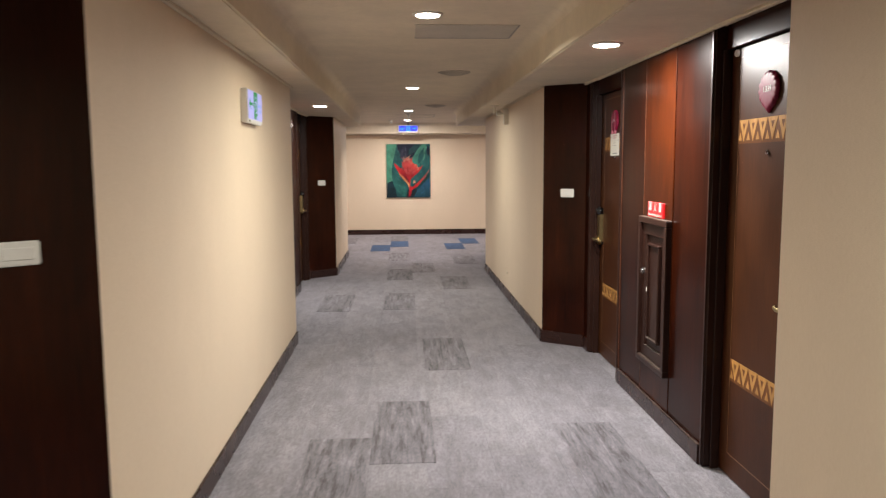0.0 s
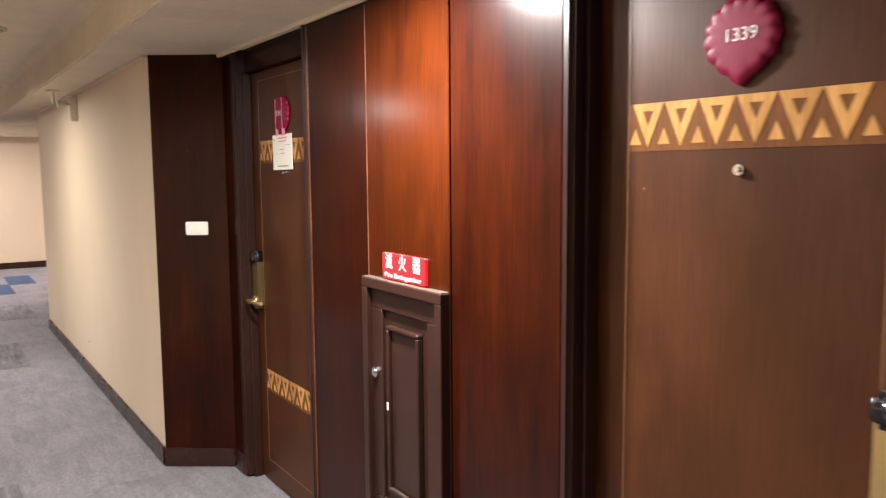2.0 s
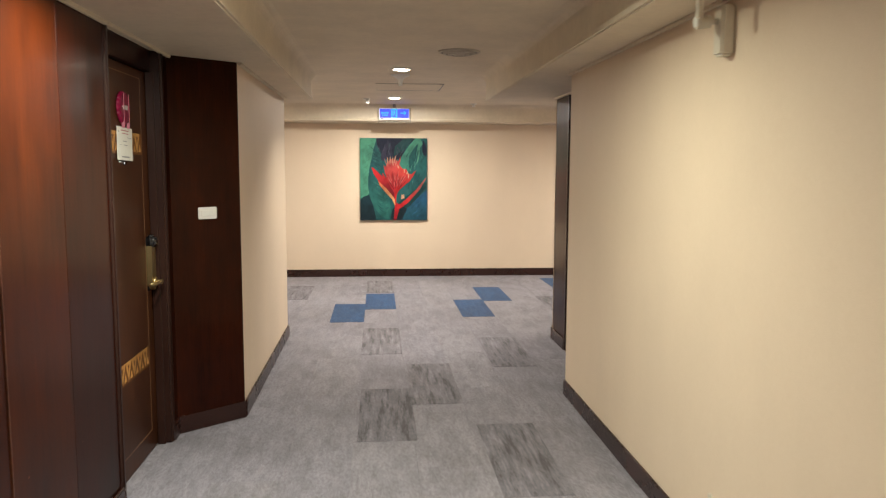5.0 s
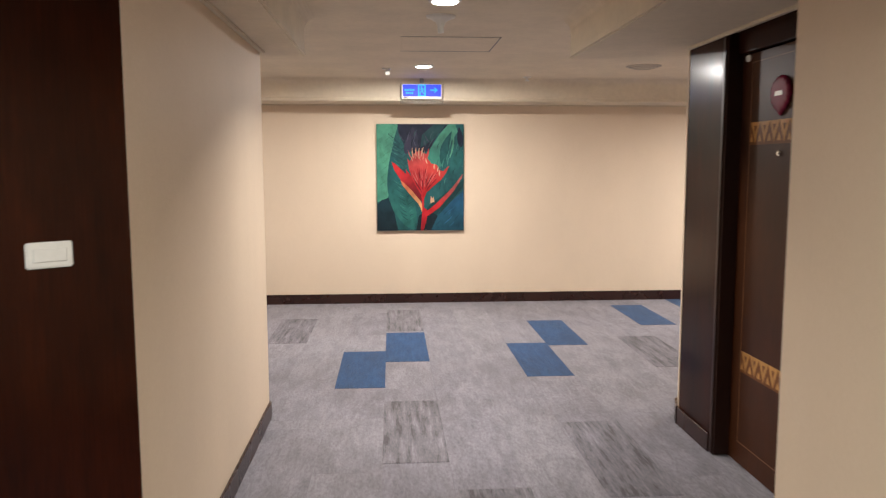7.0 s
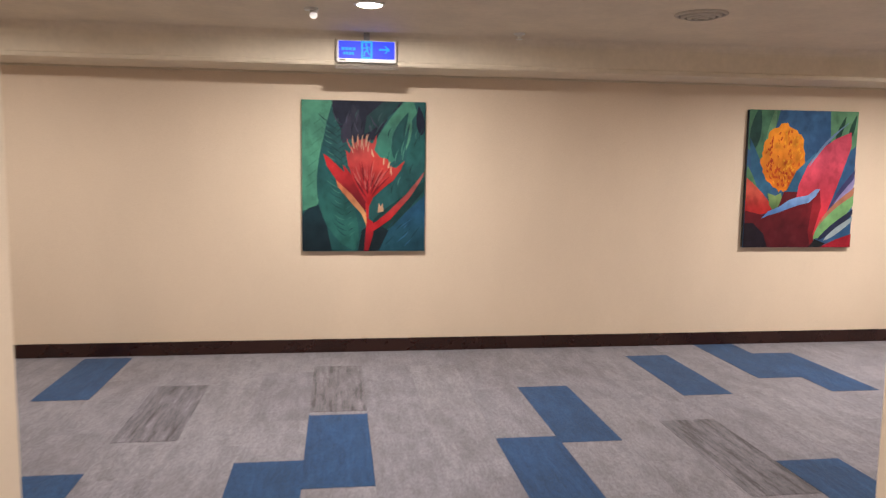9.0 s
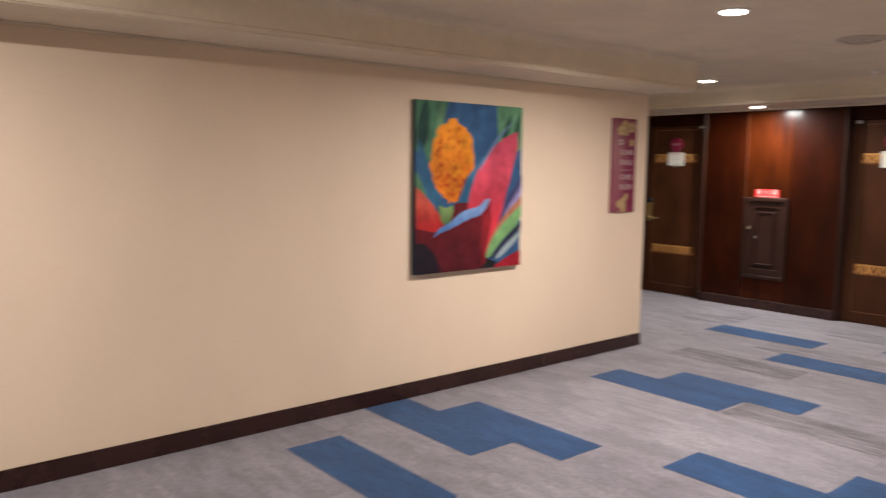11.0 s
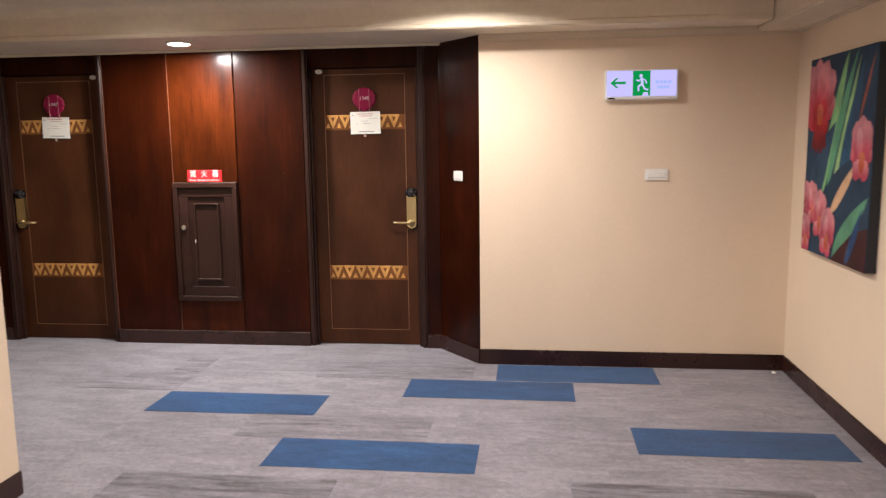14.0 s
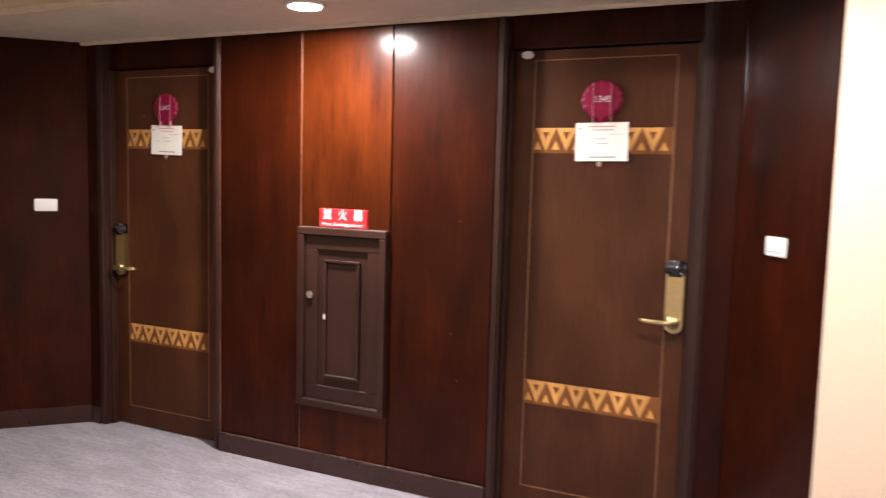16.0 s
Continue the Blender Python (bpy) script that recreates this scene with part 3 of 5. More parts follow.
def wall_switch(m, wide, high, label="white plastic switch plate on the wood panelling"):
    s = thing("wall_switch", m, label, "switch", "switches")
    part("plate", box(bmesh.new(), -wide / 2, wide / 2, -0.011, 0.0, -high / 2, high / 2, 0.004, 2), WHITE_PLASTIC, s)
    part("rocker", box(bmesh.new(), -wide * 0.36, wide * 0.36, -0.015, -0.010, -high * 0.26, high * 0.26, 0.002), WHITE_PLASTIC, s)
    return s


def recess(xw, y_left, rz, wide, deep, mid, off, half, left, right, cl, cr, switches=(0.115, 0.115), soffit=SOFFIT, up=0.0):
    """Wood-panelled recess with two doors. left, right: (number, has a notice) of each door."""
    base = pose(xw, y_left, 0, 0, 0, rz)
    pan = thing("wood_panelling", base, "glossy dark mahogany wall panelling between hotel doors", "panelling", kind="structure")
    dw, back = 0.39, deep + 0.15

    def board(x0, x1, z0, z1, y0=deep, mat=MAHOGANY, name="panel", bev=0.003):
        return part(name, box(bmesh.new(), x0, x1, y0, back, z0, z1, bev), mat, pan)
    top = soffit + 0.005
    # slanted side panels with skirting
    for flip, c, sw in ((0, cl, switches[0]), (1, cr, switches[1])):
        def fx(p):
            return [(wide - x, yy) if flip else (x, yy) for x, yy in p]
        part("side_panel", prism(bmesh.new(), fx([(0.0, 0.0), (c, deep), (c, back), (0.0, back)]), 0.0, top), MAHOGANY, pan)
        nx, ny = deep / math.hypot(c, deep), -c / math.hypot(c, deep)
        t = 0.014
        part("skirting", prism(bmesh.new(), fx([(0.0, 0.0), (c, deep), (c + nx * t, deep + ny * t * 0.6), (nx * t, ny * t)]), 0.0, 0.1), SKIRT, pan)
        if sw:
            k = 0.5 if flip else 0.58
            ang = math.degrees(math.atan2(deep, c))
            px, py = (wide - c * k, deep * k) if flip else (c * k, deep * k)
            wall_switch(base @ pose(px, py, 1.25, 0, 0, -ang if flip else ang), sw, 0.068)
    doors = [(mid - off, left, -1), (mid + off, right, 1)]
    for cx, (number, card), s in doors:
        a, b = cx - dw, cx + dw
        inner, outer = (mid - half if s < 0 else mid + half), (cl if s < 0 else wide - cr)
        # painted jambs, head and the board above
        for x0, x1 in (sorted((b if s < 0 else a, inner)), sorted((a - 0.05 if s < 0 else b + 0.05, a if s < 0 else b))):
            part("jamb", box(bmesh.new(), x0, x1, deep - 0.012, back, 0.0, top, 0.012, 3), PAINTED, pan)
        part("door_head", box(bmesh.new(), a, b, deep + 0.045, back, 2.004, top, 0.004), MAHOGANY, pan)
        for x0, x1 in ((a, a + 0.014), (b - 0.014, b)):
            part("door_stop", box(bmesh.new(), x0, x1, deep + 0.028, deep + 0.070, 0.0, 2.002, 0.003), PAINTED, pan)
        x0, x1 = sorted((outer, a - 0.05 if s < 0 else b + 0.05))
        if x1 - x0 > 0.004:
            board(x0, x1, 0.0, top, name="post")
            part("skirting", box(bmesh.new(), x0, x1, deep - 0.012, deep, 0.0, 0.1, 0.002), SKIRT, pan)
        hotel_door(base, cx, deep + 0.072, 2 * dw, number, s, 0.522 + up * 0.5)
        if card:
            notice(base, cx + 0.005, deep + 0.071, (1.2, -0.8, 2.0)[DOOR_COUNT[0] % 3])
    # three boards between the doors, with open joints
    joints = [mid - half, mid - 0.248, mid + 0.248, mid + half]
    part("joint_backing", box(bmesh.new(), joints[0], joints[3], deep + 0.012, back, 0.0, top), GAP, pan)
    for i in range(3):
        part("panel", box(bmesh.new(), joints[i] + 0.003, joints[i + 1] - 0.003, deep - (0.0 if i != 1 else 0.003), deep + 0.011, 0.1, top, 0.003), MAHOGANY_MID if i == 1 else MAHOGANY, pan)
    for xb in (joints[0] + 0.001, joints[1] + 0.001):
        part("edge_bead", box(bmesh.new(), xb - 0.002, xb + 0.003, deep - 0.0045, deep + 0.004, 0.1, top - 0.03, 0.001), WORN, pan, "worn lighter wood edge")
    part("skirting", box(bmesh.new(), joints[0], joints[3], deep - 0.016, deep + 0.011, 0.0, 0.1, 0.004, 2), SKIRT, pan)
    # pale strip stands in for the highlight on the skirting's top edge
    part("worn_edge", box(bmesh.new(), joints[0] + 0.004, joints[3] - 0.004, deep - 0.0155, deep - 0.009, 0.098, 0.1025), EDGE_SHINE, pan, "painted highlight on the top edge of the skirting")
    part("crown", box(bmesh.new(), 0.02, wide - 0.02, deep - 0.02, deep + 0.0, soffit - 0.016, soffit + 0.003, 0.004), TRIM, pan, "narrow cream moulding")
    # unseen box behind the boards, added to keep stray light out
    part("backing", box(bmesh.new(), -0.2, wide + 0.2, back, back + 0.06, 0.0, CEIL), GAP, pan)
    if rz == EAST:
        cabinet(base, mid, deep, up)
    return pan


recess(XE, 6.25, EAST, 3.965, 0.30, 1.95, 1.15, 0.72, ("1341", True), ("1339", False), 0.22, 0.27)
recess(XH, 18.51, EAST, 4.085, 0.36, 2.06, 1.18, 0.75, ("1347", True), ("1345", True), 0.36, 0.305, (0.115, 0.1), SOFFIT_HALL, 0.034)
recess(XW, 6.35, WEST, 3.94, 0.325, 1.97, 1.15, 0.72, ("", True), ("", True), 0.28, 0.28)
recess(XW, -1.70, WEST, 4.0, 0.325, 2.0, 1.15, 0.72, ("", False), ("", False), 0.28, 0.28)

# single door beside the hall
base = pose(XE, 12.26, 0, 0, 0, EAST)
pan = thing("wood_panelling", base, "glossy dark mahogany panelling round a single hotel door", "panelling", kind="structure")
D, BK, TOP, DC = 0.30, 0.45, SOFFIT + 0.005, 0.875
part("panel", box(bmesh.new(), 0.0, DC - 0.44, D, BK, 0.0, TOP, 0.003), MAHOGANY, pan)
part("skirting", box(bmesh.new(), 0.0, DC - 0.445, D - 0.014, D, 0.0, 0.1, 0.004), SKIRT, pan)
for x0, x1 in ((DC - 0.44, DC - 0.39), (DC + 0.39, DC + 0.44)):
    part("jamb", box(bmesh.new(), x0, x1, D - 0.012, BK, 0.0, TOP, 0.012, 3), PAINTED, pan)
part("door_head", box(bmesh.new(), DC - 0.39, DC + 0.39, D + 0.045, BK, 2.004, TOP, 0.004), MAHOGANY, pan)
part("post", box(bmesh.new(), DC + 0.44, 1.39, D, BK, 0.0, TOP), MAHOGANY, pan)
part("side_panel", prism(bmesh.new(), [(1.66, 0.0), (1.66, BK), (1.39, BK), (1.39, D)], 0.0, TOP), MAHOGANY, pan)
# added out of view behind the door, against light leaks
part("backing", box(bmesh.new(), 0.0, 1.86, BK, BK + 0.06, 0.0, CEIL), GAP, pan)
part("crown", box(bmesh.new(), 0.0, 1.6, D - 0.02, D, SOFFIT - 0.016, SOFFIT + 0.003, 0.004), TRIM, pan)
hotel_door(base, DC, D + 0.072, 0.78, "", 1)

# ---- lamps and fittings on the ceiling ----
def downlight(x, y, z):
    d = thing("downlight", pose(x, y, z), "round recessed ceiling lamp, lit, with white rim", "lamp", "downlights")
    bm = bmesh.new()
    n = 32
    prof = [(0.064, 0.0), (0.088, 0.0), (0.087, -0.006), (0.070, -0.010), (0.064, -0.004)]
    rings = [[bm.verts.new((r * math.cos(2 * math.pi * i / n), r * math.sin(2 * math.pi * i / n), zz)) for i in range(n)] for r, zz in prof]
    for a, b in zip(rings, rings[1:] + rings[:1]):
        for i in range(n):
            bm.faces.new((a[i], a[(i + 1) % n], b[(i + 1) % n], b[i]))
    bmesh.ops.recalc_face_normals(bm, faces=bm.faces[:])
    part("rim", bm, WHITE_PLASTIC, d, smooth=True)
    part("diffuser", rod(bmesh.new(), (0, 0, -0.006), 0.066, 0.012, "z", 32), LAMP_GLOW, d, "glowing frosted diffuser")


# the lamps added out of view get the same fitting
for lx, ly, lz, watts, tint in LAMPS:
    downlight(lx, ly, lz)


def round_vent(x, y):
    v = thing("ceiling_vent", pose(x, y, CEIL), "round grey-white ceiling air diffuser with rings", "vent", "round vents")
    n = 36
    for k, (r, zz) in enumerate(((0.15, -0.006), (0.115, -0.016), (0.08, -0.022), (0.045, -0.026))):
        bm = bmesh.new()
        prof = [(r, 0.0), (r, zz), (r - 0.02, zz - 0.006), (r - 0.022, zz), (r - 0.006, 0.0)]
        rings = [[bm.verts.new((q * math.cos(2 * math.pi * i / n), q * math.sin(2 * math.pi * i / n), z2)) for i in range(n)] for q, z2 in prof]
        for a, b in zip(rings, rings[1:]):
            for i in range(n):
                bm.faces.new((a[i], a[(i + 1) % n], b[(i + 1) % n], b[i]))
        bmesh.ops.recalc_face_normals(bm, faces=bm.faces[:])
        part("ring", bm, VENT, v, smooth=True)
    part("throat", rod(bmesh.new(), (0, 0, -0.001), 0.14, 0.002, "z", 36), SHADOWGREY, v)


for vx, vy in ((0.49, 7.2), (0.49, 11.2), (2.02, 14.74), (5.4, 14.5)):
    round_vent(vx, vy)


def access_panel(x0, x1, y0, y1, mat, label):
    a = thing("ceiling_access_panel", pose((x0 + x1) / 2, (y0 + y1) / 2, CEIL), label, "access panel", "access panels")
    w, h = (x1 - x0) / 2, (y1 - y0) / 2
    part("panel", box(bmesh.new(), -w, w, -h, h, -0.004, 0.0, 0.001), mat, a)
    # flat dark strips on two sides stand in for shaded recess faces
    part("reveal", box(bmesh.new(), -w, w, h, h + 0.016, -0.005, 0.0), SHADOWGREY, a)
    part("reveal", box(bmesh.new(), w, w + 0.010, -h, h + 0.016, -0.005, 0.0), SHADOWGREY, a)
    part("lip", box(bmesh.new(), -w - 0.008, w, -h - 0.008, -h, -0.005, 0.0), VENT, a)


access_panel(0.09, 0.72, 4.78, 5.25, VENT, "dull grey ceiling access panel")
access_panel(-0.10, 0.56, 13.33, 13.95, CEILING, "cream ceiling access panel with dark strips for shaded edges")


def sprinkler(x, y, big):
    s = thing("sprinkler" if not big else "ceiling_antenna", pose(x, y, CEIL), "small white sprinkler head on the ceiling" if not big else "white funnel-shaped ceiling antenna", "sprinkler" if not big else "antenna")
    bm = bmesh.new()
    prof = [(0.085, 0.0), (0.085, -0.008), (0.06, -0.018), (0.03, -0.035), (0.019, -0.06), (0.018, -0.095), (0.0, -0.096)] if big else [(0.04, 0), (0.038, -0.008), (0.014, -0.012), (0.012, -0.035), (0.022, -0.037), (0.022, -0.041), (0.0, -0.042)]
    n = 24
    rings = [[bm.verts.new((q * math.cos(2 * math.pi * i / n), q * math.sin(2 * math.pi * i / n), z2)) for i in range(n)] for q, z2 in prof[:-1]]
    tip = bm.verts.new((0, 0, prof[-1][1]))
    for a, b in zip(rings, rings[1:]):
        for i in range(n):
            bm.faces.new((a[i], a[(i + 1) % n], b[(i + 1) % n], b[i]))
    for i in range(n):
        bm.faces.new((rings[-1][i], rings[-1][(i + 1) % n], tip))
    bmesh.ops.recalc_face_normals(bm, faces=bm.faces[:])
    part("body", bm, WHITE_PLASTIC, s, smooth=True)


sprinkler(0.115, 12.62, True)
sprinkler(7.16, 15.1, False)
sprinkler(1.15, 15.6, False)


def ceiling_spot(x, y):
    s = thing("ceiling_sensor", pose(x, y, CEIL), "small white angled ceiling sensor", "sensor")
    part("base", rod(bmesh.new(), (0, 0, -0.006), 0.04, 0.012), WHITE_PLASTIC, s)
    bm = rod(bmesh.new(), (0, 0, 0), 0.022, 0.05, "y", 18)
    bmesh.ops.rotate(bm, cent=(0, 0, 0), matrix=Matrix.Rotation(radians(35), 3, "X"), verts=bm.verts[:])
    bmesh.ops.translate(bm, vec=(0.012, 0, -0.03), verts=bm.verts[:])
    part("head", bm, WHITE_PLASTIC, s)


ceiling_spot(-0.215, 15.02)


# emergency lamp on the corridor wall
e = thing("emergency_lamp", pose(XE, 8.36, 2.0, 0, 0, EAST), "ivory emergency lamp with small spot on the wall", "lamp")
part("case", box(bmesh.new(), -0.035, 0.035, -0.05, 0.0, -0.09, 0.085, 0.008, 2), IVORY, e)
bm = rod(bmesh.new(), (-0.01, -0.10, 0.03), 0.028, 0.05, "y", 20, 0.022)
rod(bm, (-0.01, -0.06, 0.03), 0.009, 0.05, "y", 10)
part("spot", bm, IVORY, e)
part("lens", rod(bmesh.new(), (-0.01, -0.127, 0.03), 0.02, 0.004, "y", 18), WHITE_PLASTIC, e, "small unlit lens")
bm = rod(bmesh.new(), (0.0, 0.0, -0.006), 0.045, 0.012)
rod(bm, (0, 0, -0.05), 0.012, 0.09)
part("stem", bm, IVORY, thing("soffit_sensor", pose(0.99, 8.25, SOFFIT), "ivory pendant sensor under the lowered ceiling", "sensor"))


def slot_unit(m):
    s = thing("slotted_terminal", m, "small white slotted terminal on the coved ceiling edge", "terminal", "slotted terminals")
    part("case", box(bmesh.new(), -0.05, 0.05, -0.03, 0.02, -0.022, 0.022, 0.004), WHITE_PLASTIC, s)
    for i in range(4):
        part("slot", box(bmesh.new(), -0.04 + 0.022 * i, -0.026 + 0.022 * i, -0.0315, -0.028, -0.015, 0.015), BLACK, s)


slot_unit(pose(7.435, 12.84, 2.275, 0, 0, EAST))
slot_unit(pose(5.655, 15.92, 2.135, 0, 0, WEST))


# ---- exit signs ----
def runner(parent, x, z, s, y, mat, back):
    """A running figure as a plain pictogram in a doorway."""
    if back is mat:
        part("doorway", rect_ring(bmesh.new(), x - 0.62 * s, x + 0.62 * s, z - 0.95 * s, z + 0.95 * s, 0.22 * s, y, y + 0.001, 0), mat, parent)
    else:
        part("doorway", box(bmesh.new(), x - 0.66 * s, x + 0.66 * s, y, y + 0.001, z - 0.95 * s, z + 0.95 * s), mat, parent)
        bm = slab(bmesh.new(), [(x + u * s, z + v * s) for u, v in ((0.18, -0.70), (0.50, -0.70), (0.50, -0.95), (0.05, -0.95))], y - 0.0006, y)
        part("threshold", bm, back, parent)
        y -= 0.0012
    bm = bmesh.new()
    bmesh.ops.create_circle(bm, cap_ends=True, segments=14, radius=0.13 * s, matrix=Matrix.Translation((x - 0.06 * s, y, z + 0.56 * s)) @ Matrix.Rotation(radians(90), 4, "X"))
    for x0, z0, x1, z1, w in ((0.0, 0.42, 0.06, -0.1, 0.2), (0.0, 0.34, -0.26, 0.14, 0.1), (-0.26, 0.14, -0.40, 0.30, 0.09), (0.04, 0.34, 0.30, 0.22, 0.1), (0.30, 0.22, 0.38, -0.02, 0.09),
                              (0.02, -0.08, -0.26, -0.24, 0.14), (-0.26, -0.24, -0.22, -0.62, 0.12), (0.06, -0.08, 0.24, -0.44, 0.14), (0.24, -0.44, 0.50, -0.52, 0.12)):
        ax, az, bx, bz = x + x0 * s, z + z0 * s, x + x1 * s, z + z1 * s
        ln = math.hypot(bx - ax, bz - az)
        nx, nz = -(bz - az) / ln * w * s / 2, (bx - ax) / ln * w * s / 2
        bm.faces.new([bm.verts.new(v) for v in ((ax + nx, y, az + nz), (ax - nx, y, az - nz), (bx - nx, y, bz - nz), (bx + nx, y, bz + nz))])
    part("pictogram", bm, back, parent)


def arrow(parent, x, z, s, y, mat, way):
    pts = [(-1.0, 0), (-0.25, 0.62), (0.05, 0.62), (-0.42, 0.16), (1.0, 0.16), (1.0, -0.16), (-0.42, -0.16), (0.05, -0.62), (-0.25, -0.62)]
    part("arrow", slab(bmesh.new(), [(x + way * px * s, z + pz * s) for px, pz in pts], y, y + 0.001), mat, parent)


def exit_sign(m, wide, high, blue, way, label):
    s = thing("exit_sign", m, label, "exit sign", "exit signs")
    w, h = wide / 2, high / 2
    face, mark, pale = (SIGN_BLUE, SIGN_MARK, SIGN_MARK) if blue else (SIGN_GLOW, SIGN_GREEN, SIGN_PALE)
    part("case", box(bmesh.new(), -w, w, -0.042, 0.0, -h, h, 0.006, 2), WHITE_PLASTIC, s)
    f = part("lit_face", box(bmesh.new(), -w + 0.012, w - 0.012, -0.0445, -0.041, -h + 0.022, h - 0.008), face, s, "glowing sign face")
    y = -0.0462
    arrow(f, -way * wide * -0.3 if way > 0 else -wide * 0.32, 0.012, high * 0.26, y, mark, -way)
    runner(f, 0.0, 0.008, high * 0.43, y, mark, mark if blue else face)
    tx = -wide * 0.3 if way > 0 else wide * 0.3
    for dz, ww in ((0.012, 0.10), (-0.018, 0.075)):
        for i in range(4):
            part("character", box(bmesh.new(), tx - ww / 2 + i * ww / 4, tx - ww / 2 + i * ww / 4 + ww / 5.2, y, y + 0.001, dz - 0.008, dz + 0.01), pale, f)
    part("tag", box(bmesh.new(), -w + 0.02, -w + 0.06, -0.0445, -0.04, -h + 0.007, -h + 0.015), BLACK, s)
    return s


exit_sign(pose(XH, 13.415, 1.815, 0, 0, EAST), 0.445, 0.185, False, -1, "white lit exit sign with green running figure on the wall")
exit_sign(pose(XW, 4.61, 1.825, 0, 0, WEST), 0.43, 0.19, False, -1, "white lit exit sign with green running figure on the wall")
hang = exit_sign(pose(0.13, 15.79, 2.205, 0, 0, NORTH), 0.40, 0.145, True, 1, "blue glowing exit sign hung below the ceiling")
part("bracket", box(bmesh.new(), -0.02, 0.02, -0.03, -0.01, 0.07, 0.131), SHADOWGREY, hang)
part("clear_plate", box(bmesh.new(), -0.215, 0.215, -0.004, 0.002, -0.115, 0.078, 0.002), CLEAR, hang)

wall_switch(pose(XH, 13.305, 1.258, 0, 0, EAST), 0.145, 0.072, "white plastic switch plate on the cream wall")


# ---- pictures ----
PAINTS = {}


def paint(colour, top=None):
    if (colour, top) not in PAINTS:
        PAINTS[colour, top] = brushed("oil_paint", colour, top)
    return PAINTS[colour, top]


class Canvas:
    """A painting on stretched canvas; shapes are laid on it one over the other. Units: 0..1 across and up."""

    def __init__(self, m, wide, high, ground, label, deep=0.035):
        self.w, self.h, self.n, self.deep = wide, high, 0, deep
        self.ob = thing("painting", m, label, "painting", "flower paintings")
        part("canvas", box(bmesh.new(), -wide / 2, wide / 2, -deep, -deep + 0.004, -high / 2, high / 2, 0.001), paint(ground), self.ob)
        part("stretcher", box(bmesh.new(), -wide / 2 + 0.001, wide / 2 - 0.001, -deep + 0.004, 0.0, -high / 2 + 0.001, high / 2 - 0.001), DARK_EDGE, self.ob, "dark painted canvas edge")

    def shape(self, pts, colour, name="painted_leaf", top=None):
        self.n += 1
        bm = bmesh.new()
        y = -self.deep - 0.0002 - 0.00005 * self.n
        bm.faces.new([bm.verts.new(((min(1, max(0, u)) - 0.5) * self.w, y, (min(1, max(0, v)) - 0.5) * self.h)) for u, v in pts])
        bm.normal_update()
        bmesh.ops.triangulate(bm, faces=bm.faces[:])
        bm.normal_update()
        for f in bm.faces:
            if f.normal.y > 0:
                f.normal_flip()
        part(name, bm, paint(colour, top), self.ob)

    def leaf(self, u, v, angle, length, width, colour, bend=0.0, name="painted_leaf", point=1.0, top=None):
        """A pointed blade from (u, v), bowed by bend."""
        a, left, right = radians(angle), [], []
        for i in range(13):
            s = i / 12
            wid = width * math.sin(math.pi * s ** (0.75 * point)) ** 0.85 * 0.5
            if point == 0:
                # a blunt, ruffled petal
                wid = width * 0.5 * math.sqrt(max(0.0, 1 - (2 * s - 1) ** 2)) * (1 + 0.10 * math.sin(17 * s + angle))
            off = bend * math.sin(math.pi * s)
            cx, cy = s * length, off
            for side, lst in ((1, left), (-1, right)):
                px, py = cx, cy + side * wid
                lst.append((u + px * math.cos(a) - py * math.sin(a), v + (px * math.sin(a) + py * math.cos(a)) * self.w / self.h))
        self.shape(left + right[-2:0:-1], colour, name, top)


